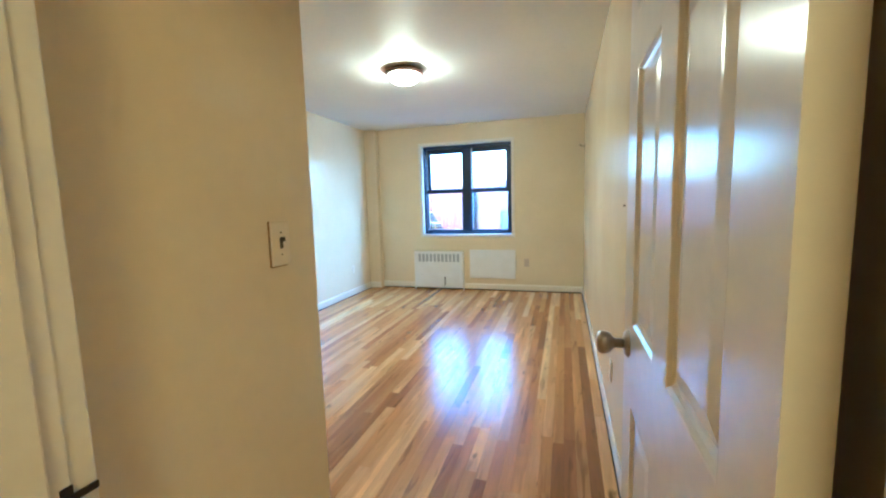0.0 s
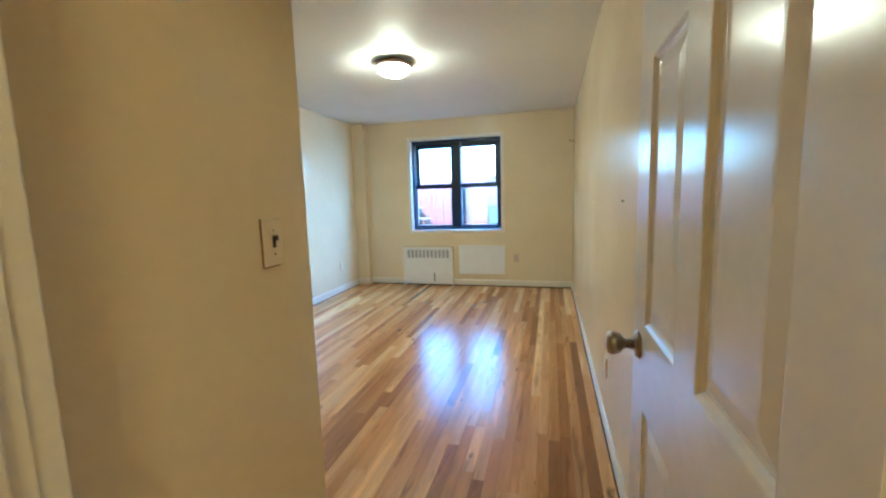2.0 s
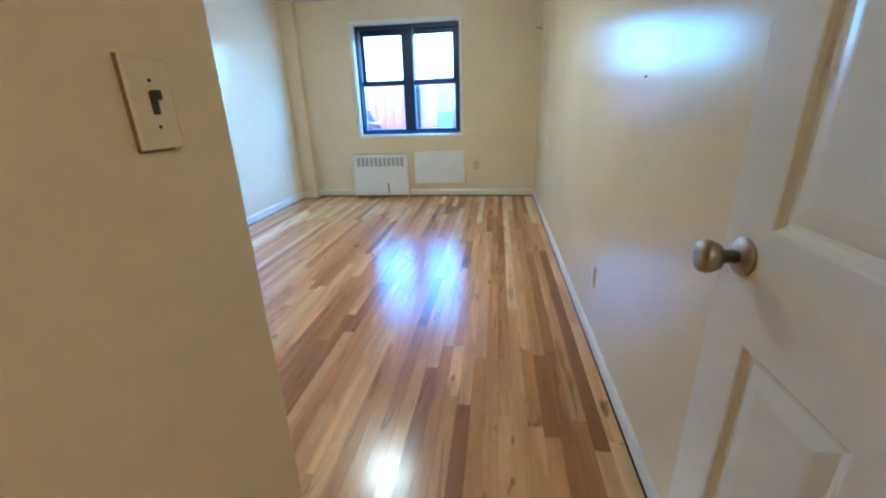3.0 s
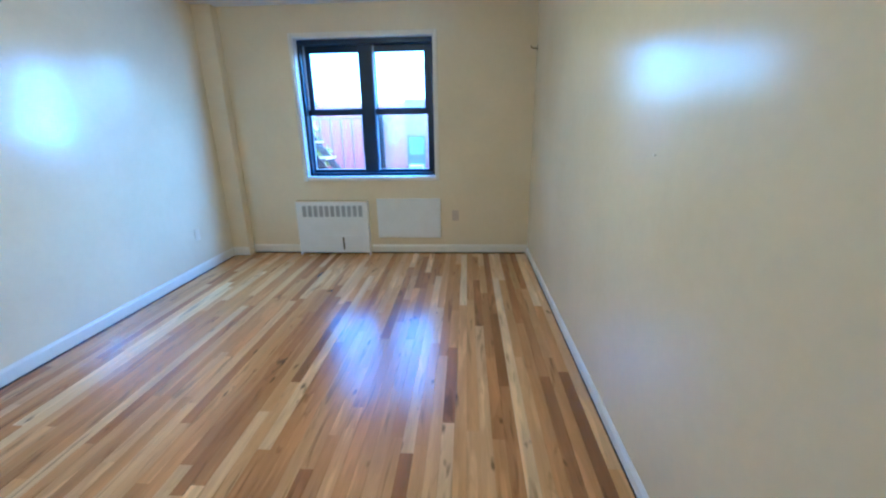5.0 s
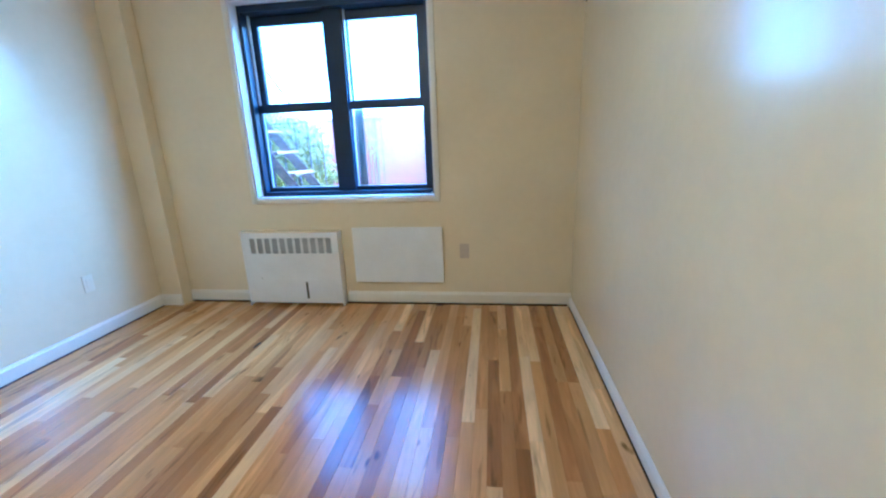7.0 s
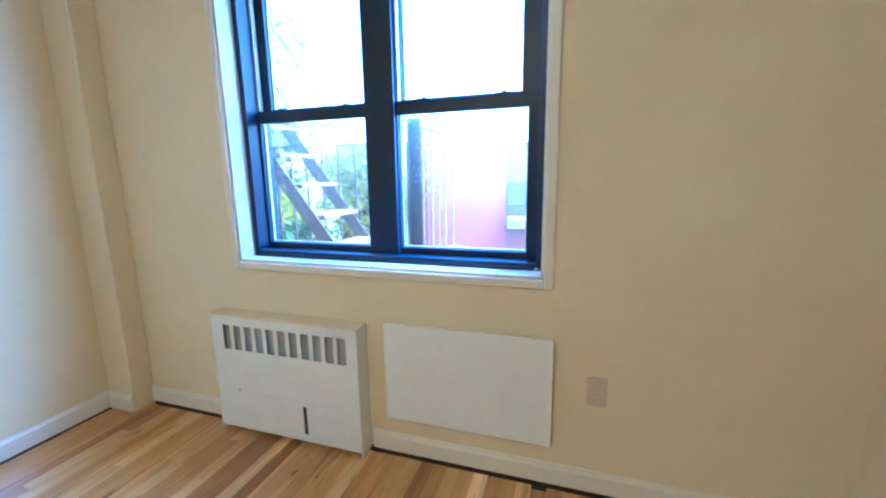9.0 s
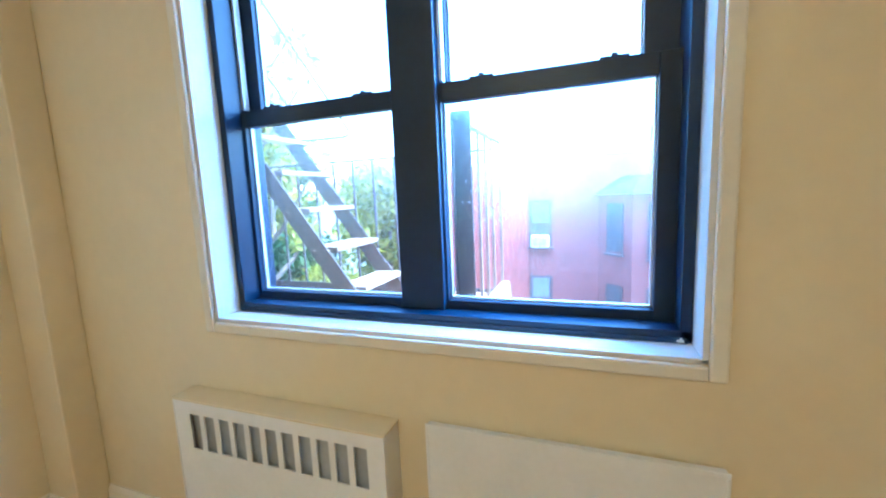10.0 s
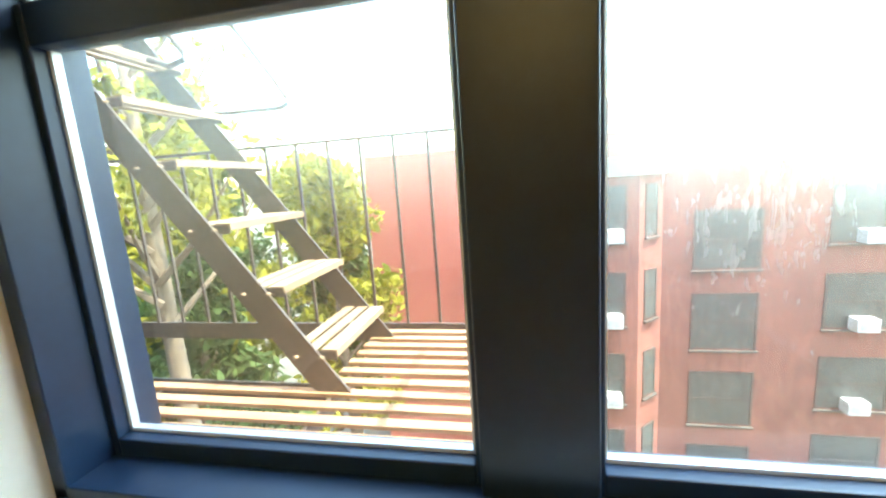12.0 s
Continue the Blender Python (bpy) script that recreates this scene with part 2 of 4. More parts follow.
ALU = material("bare_aluminium_track", (0.60, 0.62, 0.65), (0.72, 0.74, 0.77), rough=0.35, metal=0.35)
NICKEL = material("worn_nickel", (0.30, 0.265, 0.22), (0.45, 0.41, 0.36), rough=0.36, metal=1.0, scale=30, bump=0.03, rough_var=0.04)
BRONZE = material("bronze_rim", (0.18, 0.125, 0.08), (0.28, 0.20, 0.13), rough=0.35, metal=0.8, scale=20)
DARKMETAL = material("blackened_brass", (0.03, 0.025, 0.02), (0.06, 0.05, 0.04), rough=0.4, metal=0.8, scale=40)
TOGGLE = material("dark_switch_toggle", (0.03, 0.025, 0.02), (0.05, 0.04, 0.03), rough=0.4)
PLATE = material("painted_switch_plate", (0.745, 0.645, 0.44), (0.805, 0.71, 0.50), rough=0.40, bump=0.03)
# brown for the unpainted gap and shadow line at the switch plate
EDGE_SHADE = material("dark_plate_edge_shade", (0.17, 0.095, 0.045), (0.27, 0.165, 0.08), rough=0.7, scale=20, bump=0.1)
OUTLET_TAN = material("tan_outlet_plastic", (0.52, 0.43, 0.31), (0.60, 0.50, 0.37), rough=0.35, bump=0.02)
SUBFLOOR = material("dark_subfloor", (0.035, 0.02, 0.012), (0.06, 0.035, 0.02), rough=0.8)
OAK = wood_floor("oak_strip", False)
OAK_REST = wood_floor("oak_strip_joined", True)
PANE = glass("window_glass", 0.09, 0.08)
PANE_DIRTY = glass("fogged_window_glass", 0.14, 0.45)
BOWL = glowing("lit_frosted_bowl", (1.0, 0.67, 0.26), ROOM_LAMP)
HALL_BOWL = glowing("added_hall_bowl", (1.0, 0.57, 0.12), HALL_LAMP)
IRON = material("brown_black_painted_iron", (0.035, 0.026, 0.022), (0.07, 0.052, 0.045), rough=0.55, scale=12, bump=0.15)
RUST = material("weathered_tan_iron", (0.27, 0.135, 0.062), (0.42, 0.25, 0.135), rough=0.7, scale=9, bump=0.2, stretch=(0.4, 2, 2))
STEP = material("worn_pale_step", (0.19, 0.13, 0.08), (0.30, 0.22, 0.145), rough=0.6, scale=14, bump=0.2)
# brick lighter and more orange, with the view's haze in the colour
BRICK = brick_paint("hazed_red_brick", (0.27, 0.098, 0.070), (0.23, 0.082, 0.060), (0.22, 0.085, 0.066))
RED_WALL = material("red_stucco", (0.34, 0.085, 0.058), (0.40, 0.11, 0.075), rough=0.8, scale=0.8, bump=0.2, bump_scale=12)
OUTBRICK = brick_paint("brown_brick", (0.30, 0.15, 0.09), (0.36, 0.19, 0.12), (0.35, 0.32, 0.28))
# glass greyed so that haze lowers the far windows' contrast
DARKGLASS = material("hazed_far_glass", (0.045, 0.057, 0.055), (0.085, 0.098, 0.092), rough=0.4, scale=1.2, bump=0.02)
BLIND = material("pale_blind", (0.16, 0.19, 0.19), (0.22, 0.25, 0.25), rough=0.7)
STONE = material("grey_sill_stone", (0.34, 0.33, 0.31), (0.46, 0.44, 0.41), rough=0.8)
FARFRAME = material("dull_brown_window_frame", (0.05, 0.042, 0.038), (0.085, 0.07, 0.06), rough=0.6)
AC_WHITE = material("air_conditioner_white", (0.52, 0.52, 0.50), (0.62, 0.62, 0.60), rough=0.5)
SLATE = material("grey_green_roof", (0.03, 0.042, 0.040), (0.055, 0.068, 0.063), rough=0.9, scale=3, bump=0.3)
BARK = material("bark", (0.09, 0.065, 0.045), (0.17, 0.13, 0.09), rough=0.9, scale=8, bump=0.5)
EARTH = material("courtyard_ground", (0.06, 0.06, 0.045), (0.13, 0.12, 0.09), rough=0.95, scale=0.7, bump=0.3, bump_scale=8)


def leaf_material(name, dark, light):
    m = bpy.data.materials.new(name)
    m.use_nodes = True
    nt = m.node_tree
    n, link = nt.nodes, nt.links.new
    b = n["Principled BSDF"]
    geo = n.new("ShaderNodeNewGeometry")
    ramp = n.new("ShaderNodeValToRGB")
    ramp.color_ramp.elements[0].color, ramp.color_ramp.elements[1].color = (*dark, 1), (*light, 1)
    link(geo.outputs["Random Per Island"], ramp.inputs[0])
    link(ramp.outputs[0], b.inputs["Base Color"])
    b.inputs["Roughness"].default_value = 0.7
    b.inputs["Specular IOR Level"].default_value = 0.2
    tr = n.new("ShaderNodeBsdfTranslucent")
    link(ramp.outputs[0], tr.inputs["Color"])
    mx = n.new("ShaderNodeMixShader")
    mx.inputs[0].default_value = 0.4
    link(b.outputs[0], mx.inputs[1])
    link(tr.outputs[0], mx.inputs[2])
    link(mx.outputs[0], n["Material Output"].inputs["Surface"])
    return m


# leaf green yellowed and brightened by sunlight put into the colour
LEAF_SUN = leaf_material("sunlit_yellow_green_leaf", (0.11, 0.125, 0.010), (0.33, 0.30, 0.025))
LEAF_DEEP = leaf_material("deep_green_leaf", (0.025, 0.05, 0.012), (0.07, 0.11, 0.03))


# ---- mesh helpers ----
def add_box(bm, x0, x1, y0, y1, z0, z1, bevel=0.0):
    made = bmesh.ops.create_cube(bm, size=1.0)["verts"]
    for v in made:
        v.co = Vector(((x0 + x1) / 2 + v.co.x * (x1 - x0), (y0 + y1) / 2 + v.co.y * (y1 - y0), (z0 + z1) / 2 + v.co.z * (z1 - z0)))
    if bevel:
        edges = list({e for v in made for e in v.link_edges})
        bmesh.ops.bevel(bm, geom=edges, offset=bevel, segments=2, affect="EDGES", profile=0.5)
    return bm


def box(x0, x1, y0, y1, z0, z1, bevel=0.0):
    return add_box(bmesh.new(), x0, x1, y0, y1, z0, z1, bevel)


def boxes(*dims, bevel=0.0):
    bm = bmesh.new()
    for d in dims:
        add_box(bm, *d, bevel=bevel)
    return bm


def lathe(profile, centre, axis="z", steps=40):
    """Turn (radius, height) pairs round an axis."""
    bm = bmesh.new()
    rings = []
    for r, h in profile:
        ring = []
        for k in range(steps):
            a = 2 * math.pi * k / steps
            p = (r * math.cos(a), r * math.sin(a), h)
            if axis == "-x":
                p = (-h, r * math.cos(a), r * math.sin(a))
            ring.append(bm.verts.new(Vector(centre) + Vector(p)))
        rings.append(ring)
    for a, b in zip(rings, rings[1:]):
        for k in range(steps):
            bm.faces.new((a[k], a[(k + 1) % steps], b[(k + 1) % steps], b[k]))
    bm.faces.new(rings[0][::-1])
    bm.faces.new(rings[-1])
    bmesh.ops.recalc_face_normals(bm, faces=bm.faces)
    return bm


def tube(points, radius, steps=8):
    bm = bmesh.new()
    pts = [Vector(p) for p in points]
    rings = []
    for i, p in enumerate(pts):
        d = (pts[min(i + 1, len(pts) - 1)] - pts[max(i - 1, 0)]).normalized()
        side = d.cross(Vector((0.1, 0.2, 1))).normalized()
        up = d.cross(side)
        rr = radius[i] if isinstance(radius, (list, tuple)) else radius
        rings.append([bm.verts.new(p + rr * (math.cos(2 * math.pi * k / steps) * side + math.sin(2 * math.pi * k / steps) * up)) for k in range(steps)])
    for a, b in zip(rings, rings[1:]):
        for k in range(steps):
            bm.faces.new((a[k], a[(k + 1) % steps], b[(k + 1) % steps], b[k]))
    bm.faces.new(rings[0][::-1])
    bm.faces.new(rings[-1])
    bmesh.ops.recalc_face_normals(bm, faces=bm.faces)
    return bm


def plate(outline, axis, a, b):
    """A flat plate: outline in the two other axes, from a to b along the axis."""
    bm = bmesh.new()
    rings = []
    for v in (a, b):
        ring = []
        for p, q in outline:
            ring.append(bm.verts.new((p, v, q) if axis == "y" else (v, p, q) if axis == "x" else (p, q, v)))
        rings.append(ring)
    k = len(outline)
    bm.faces.new(rings[0])
    bm.faces.new(rings[1])
    for i in range(k):
        bm.faces.new((rings[0][i], rings[0][(i + 1) % k], rings[1][(i + 1) % k], rings[1][i]))
    bmesh.ops.recalc_face_normals(bm, faces=bm.faces)
    return bm


def world_place(ob):
    p = Vector((0, 0, 0))
    while ob:
        p += ob.location
        ob = ob.parent
    return p


def link_mesh(name, bm, mat, smooth=False):
    me = bpy.data.meshes.new(name)
    bm.to_mesh(me)
    bm.free()
    me.materials.append(mat)
    if smooth:
        for p in me.polygons:
            p.use_smooth = True
    return me


def part(name, bm, mat, parent, label="", smooth=False):
    """One mesh under a thing or a part; the bmesh is in world metres."""
    bmesh.ops.translate(bm, verts=bm.verts, vec=-world_place(parent))
    ob = new(name, link_mesh(name, bm, mat, smooth))
    ob.parent = parent
    return tagged(ob, label)


def thing(name, base, label, category, group="", kind=""):
    ob = new(name)
    ob.location = base
    ob.empty_display_size = 0.1
    return tagged(ob, label, category, group, kind)


def solid(name, bm, mat, label, category, kind="structure", smooth=False):
    return tagged(new(name, link_mesh(name, bm, mat, smooth)), label, category, "", kind)


# ---- plan ----
RIGHT, LEFT, FAR, CEIL = 0.395, -2.97, 6.245, 2.555
ENTRY_L, ENTRY_Y = -0.585, 1.195
DW0, DW1 = 0.34, 0.465
JL, JR, DOOR_H = -0.455, 0.325, 2.05
OX0, OX1, OZ0, OZ1 = -2.055, -0.622, 0.862, 2.268
OUT = 6.50

# ---- structure ----
solid("subfloor", box(LEFT - 0.2, 1.6, -2.4, FAR + 0.1, -0.15, -0.018), SUBFLOOR, "dark wooden subfloor under the oak strips", "floor")
solid("ceiling", box(LEFT - 0.2, 1.6, -2.4, FAR, CEIL, CEIL + 0.2), CEILING, "off-white painted plaster ceiling with faint waviness", "ceiling")
solid("wall_right", box(RIGHT, RIGHT + 0.15, DW1, FAR, -0.018, CEIL), CREAM, "cream semi-gloss painted plaster wall", "wall")
solid("wall_left", box(LEFT - 0.15, LEFT, ENTRY_Y, FAR, -0.018, CEIL), CREAM, "cream semi-gloss painted plaster wall", "wall")
solid("wall_closet", boxes((LEFT - 0.15, ENTRY_L, ENTRY_Y - 0.12, ENTRY_Y, -0.018, CEIL)), CREAM, "cream painted wall beside the entry", "wall")
solid("wall_entry", box(ENTRY_L - 0.12, ENTRY_L, DW1, ENTRY_Y - 0.12, -0.018, CEIL), CREAM, "cream painted entry wall with a light switch", "wall")
solid("wall_doorway", boxes((-1.5, JL - 0.018, DW0, DW1, -0.018, CEIL), (JR + 0.018, 1.5, DW0, DW1, -0.018, CEIL),
                            (JL - 0.018, JR + 0.018, DW0, DW1, DOOR_H + 0.018, CEIL)), CREAM, "cream painted wall around the doorway", "wall")
solid("wall_far", boxes((LEFT - 0.15, OX0, FAR, OUT, -3, 3.3), (OX1, 1.6, FAR, OUT, -3, 3.3),
                        (OX0, OX1, FAR, OUT, -3, OZ0), (OX0, OX1, FAR, OUT, OZ1, 3.3)), CREAM, "cream painted wall with a deep window opening", "wall")
solid("pipe_chase", box(LEFT, -2.78, 6.128, FAR, -0.018, CEIL, 0.006), CREAM, "cream painted boxed pipe chase in the corner", "wall")
solid("hall_wall_left", box(-1.2, -1.08, -2.2, DW0, -0.018, CEIL), CREAM, "cream painted hallway wall", "wall")
solid("hall_wall_right", box(1.15, 1.27, -2.2, DW0, -0.018, CEIL), CREAM, "cream painted hallway wall", "wall")
solid("hall_wall_back", box(-1.2, 1.27, -2.32, -2.2, -0.018, CEIL), CREAM, "cream painted hallway end wall", "wall")
solid("outside_wall", boxes((-14, OX0 - 0.02, OUT, OUT + 0.04, -9, 3.6), (OX1 + 0.02, 14, OUT, OUT + 0.04, -9, 3.6),
                            (OX0 - 0.02, OX1 + 0.02, OUT, OUT + 0.04, -9, OZ0 - 0.02), (OX0 - 0.02, OX1 + 0.02, OUT, OUT + 0.1, OZ1 + 0.02, 3.6)),
      OUTBRICK, "brown brick outer face of the building", "wall")


def skirting(name, x0, x1, y0, y1, face, z1=0.098, z0=0.013, paint=None):
    """Board with a stepped cap, standing a little above the floor."""
    t = 0.014
    paint = paint or SKIRT
    if face == "-x":
        prof = [(x1, z0), (x1 - t, z0), (x1 - t, z1 - 0.02), (x1 - t * 0.55, z1 - 0.008), (x1 - t * 0.4, z1), (x1, z1)]
    elif face == "+x":
        prof = [(x0, z0), (x0 + t, z0), (x0 + t, z1 - 0.02), (x0 + t * 0.55, z1 - 0.008), (x0 + t * 0.4, z1), (x0, z1)]
    else:
        prof = [(y1, z0), (y1 - t, z0), (y1 - t, z1 - 0.02), (y1 - t * 0.55, z1 - 0.008), (y1 - t * 0.4, z1), (y1, z1)]
    bm = plate(prof, "y", y0, y1) if face in ("-x", "+x") else plate(prof, "x", x0, x1)
    return solid(name, bm, paint, "cream painted baseboard with a dark gap below", "baseboard")


skirting("baseboard_right", 0, RIGHT, DW1 + 0.03, FAR - 0.016, "-x", 0.070, 0.005, WHITE)
skirting("baseboard_left", LEFT, 0, ENTRY_Y, 6.128, "+x", z0=0.005)
skirting("baseboard_far_a", -2.78, -2.19, 0, FAR, "-y", z0=0.010)
skirting("baseboard_far_b", -1.37, RIGHT, 0, FAR, "-y", z0=0.010)
skirting("baseboard_chase", LEFT + 0.015, -2.78, 0, 6.128, "-y", z0=0.004)
skirting("baseboard_entry", ENTRY_L, 0, DW1 + 0.06, ENTRY_Y, "+x")


# dark strips added to deepen the shadow gap under the baseboards
solid("gap_shade_strip", boxes((LEFT, LEFT + 0.006, ENTRY_Y, 6.128, -0.018, 0.0045), (-2.78, 0.37, FAR - 0.006, FAR, -0.018, 0.0095),
                               (RIGHT - 0.006, RIGHT, 1.30, FAR - 0.006, -0.018, 0.0045)), SUBFLOOR, "dark strip that paints the shadow gap under the baseboards", "trim")


# ---- doorway ----
door_frame = thing("door_frame", (-0.07, 0.43, 0), "cream painted wooden door frame with stops and casing", "door frame", kind="structure")
part("jamb", box(JL - 0.018, JL, DW0 - 0.01, DW1 + 0.008, -0.012, DOOR_H, 0.002), WHITE, door_frame)
part("jamb", box(JR, JR + 0.015, DW0 - 0.01, DW1 + 0.002, -0.012, DOOR_H, 0.002), WHITE, door_frame)
part("head_jamb", box(JL - 0.018, JR + 0.018, DW0 - 0.01, DW1, DOOR_H, DOOR_H + 0.018, 0.002), WHITE, door_frame)
part("stop", box(JL, JL + 0.012, 0.385, 0.446, -0.012, DOOR_H, 0.003), WHITE, door_frame)
part("stop", box(JR - 0.012, JR, 0.385, 0.446, -0.012, DOOR_H, 0.003), WHITE, door_frame)
part("casing", boxes((JL - 0.088, JL - 0.008, DW1, DW1 + 0.020, -0.012, DOOR_H + 0.08), (JL - 0.09, JL - 0.07, DW1, DW1 + 0.036, -0.012, DOOR_H + 0.08),
                     (JL - 0.026, JL - 0.006, DW1, DW1 + 0.040, -0.012, DOOR_H + 0.01), bevel=0.003), WHITE, door_frame)
part("casing", box(JR + 0.022, RIGHT - 0.016, DW1, DW1 + 0.018, -0.012, DOOR_H + 0.08, 0.003), WHITE, door_frame)
part("head_casing", box(JL - 0.088, RIGHT - 0.016, DW1, DW1 + 0.018, DOOR_H + 0.005, DOOR_H + 0.085, 0.003), WHITE, door_frame)
part("hall_casing", box(JL - 0.09, JL - 0.006, DW0 - 0.02, DW0, -0.012, DOOR_H + 0.09, 0.003), WHITE, door_frame)
part("hall_casing", box(JR + 0.006, JR + 0.09, DW0 - 0.02, DW0, -0.012, DOOR_H + 0.09, 0.003), WHITE, door_frame)
part("strike_plate", boxes((JL, JL + 0.002, 0.459, 0.473, 0.950, 1.006), (JL + 0.001, JL + 0.004, 0.470, 0.500, 0.984, 0.994), bevel=0.0006), DARKMETAL, door_frame, "dark metal strike plate")


def panel_door(x_face, thick, y0, y1, height):
    """Six-panel door standing open; the panels are sunk with sloped edges on both faces."""
    d = thing("panel_door", (x_face + thick / 2, (y0 + y1) / 2, 0.012), "white glossy six-panel wooden door standing open", "door", kind="")
    stile, mid = 0.112, 0.10
    w = (y1 - y0 - 2 * stile - mid) / 2
    cols = [(y0 + stile, y0 + stile + w), (y1 - stile - w, y1 - stile)]
    rows = [(0.25, 0.848), (1.042, 1.630), (1.742, 1.908)]
    bm = bmesh.new()
    x0, x1 = x_face, x_face + thick
    for a, b in ((y0, cols[0][0]), (cols[0][1], cols[1][0]), (cols[1][1], y1)):
        add_box(bm, x0, x1, a, b, 0.012, height)
    levels = [0.012] + [v for r in rows for v in r] + [height]
    for a, b in zip(levels[::2], levels[1::2]):
        for c0, c1 in cols:
            add_box(bm, x0, x1, c0, c1, a, b)
    bmesh.ops.remove_doubles(bm, verts=bm.verts, dist=0.0005)
    part("leaf", bm, DOOR_PAINT, d)
    for z0, z1 in rows:
        for c0, c1 in cols:
            pm = bmesh.new()
            for xf, s in ((x0, 1), (x1, -1)):
                loops = []
                for inset, depth in ((0.0, 0.0), (0.004, 0.001), (0.010, 0.0065), (0.016, 0.0095), (0.022, 0.0105), (0.050, 0.0045), (0.056, 0.004)):
                    loops.append([pm.verts.new((xf + s * depth, y, z)) for y, z in
                                  ((c0 + inset, z0 + inset), (c1 - inset, z0 + inset), (c1 - inset, z1 - inset), (c0 + inset, z1 - inset))])
                for a, b in zip(loops, loops[1:]):
                    for k in range(4):
                        pm.faces.new((a[k], a[(k + 1) % 4], b[(k + 1) % 4], b[k]))
                pm.faces.new(loops[-1])
            bmesh.ops.recalc_face_normals(pm, faces=pm.faces)
            part("panel", pm, DOOR_PAINT, d)
    knob_y, knob_z = y1 - 0.064, 0.985
    knob = part("knob", lathe([(0.012, 0.0), (0.012, 0.022), (0.016, 0.028), (0.024, 0.034), (0.0285, 0.046), (0.0285, 0.054), (0.025, 0.062), (0.012, 0.0665)],
                              (x_face - 0.008, knob_y, knob_z), "-x"), NICKEL, d, "worn nickel round door knob", smooth=True)
    part("rose", lathe([(0.033, 0.0), (0.033, 0.003), (0.029, 0.008), (0.017, 0.012)], (x_face, knob_y, knob_z), "-x"), NICKEL, knob, smooth=True)
    part("latch", box(x_face + 0.006, x_face + thick - 0.006, y1, y1 + 0.002, knob_z - 0.028, knob_z + 0.028), NICKEL, d)
    for hz in (0.25, 1.02, 1.80):
        part("hinge", boxes((x_face + 0.004, x_face + thick - 0.003, y0 - 0.002, y0, hz - 0.045, hz + 0.045)), WHITE, d, "painted-over hinge leaf")
        part("hinge_pin", lathe([(0.006, -0.048), (0.006, 0.048)], (x_face + thick + 0.006, y0 - 0.006, hz), "z", 14), WHITE, d)
    return d


panel_door(0.285, 0.034, 0.502, 1.280, 2.03)


# ---- window ----
win = thing("window_1", (-1.34, FAR, OZ0), "dark aluminium pair of double-hung windows, blue glare in the colour", "window", kind="structure")
rv = FAR + 0.095
part("reveal", boxes((OX0, OX0 + 0.012, FAR - 0.001, rv, OZ0, OZ1), (OX1 - 0.012, OX1, FAR - 0.001, rv, OZ0, OZ1), (OX0, OX1, FAR - 0.001, rv, OZ1 - 0.012, OZ1)),
     WHITE, win, "white painted window reveal")
part("window_sill", box(OX0, OX1, FAR - 0.001, rv, OZ0, OZ0 + 0.012, 0.002), WHITE, win, "white painted sill")


def trim_strip(x0, x1, z0, z1):
    """Narrow rounded moulding on the wall round the opening."""
    return box(x0, x1, FAR - 0.015, FAR, z0, z1, 0.006)


TW = 0.036
part("trim", trim_strip(OX0 - TW, OX0, OZ0 - TW, OZ1 + TW), SKIRT, win)
part("trim", trim_strip(OX1, OX1 + TW, OZ0 - TW, OZ1 + TW), SKIRT, win)
part("trim", trim_strip(OX0 + 0.0005, OX1 - 0.0005, OZ0 - TW, OZ0), SKIRT, win)
part("trim", trim_strip(OX0 + 0.0005, OX1 - 0.0005, OZ1, OZ1 + TW), SKIRT, win)
fx0, fx1, fz0, fz1 = OX0 + 0.012, OX1 - 0.012, OZ0 + 0.012, OZ1 - 0.012
fr0, fr1 = rv - 0.004, rv + 0.155
part("window_frame", boxes((fx0, fx0 + 0.026, fr0, fr1, fz0, fz1), (fx1 - 0.026, fx1, fr0, fr1, fz0, fz1), (fx0, fx1, fr0, fr1, fz0, fz0 + 0.030),
                           (fx0, fx1, fr0, fr1, fz1 - 0.045, fz1), (fx0 + 0.01, fx1 - 0.01, fr0 - 0.006, fr0 + 0.03, fz0, fz0 + 0.014), bevel=0.002), FRAME, win)
part("paint_fleck", boxes((-0.668, -0.652, fr0 - 0.0085, fr0 - 0.0055, 0.878, 0.884), (-0.662, -0.656, fr0 - 0.0080, fr0 - 0.0055, 0.882, 0.889), bevel=0.0008), WHITE, win, "white paint fleck on the frame")
MX0, MX1 = -1.424, -1.280
part("mullion", box(MX0, MX1, rv + 0.05, fr1, fz0, fz1, 0.003), FRAME, win)


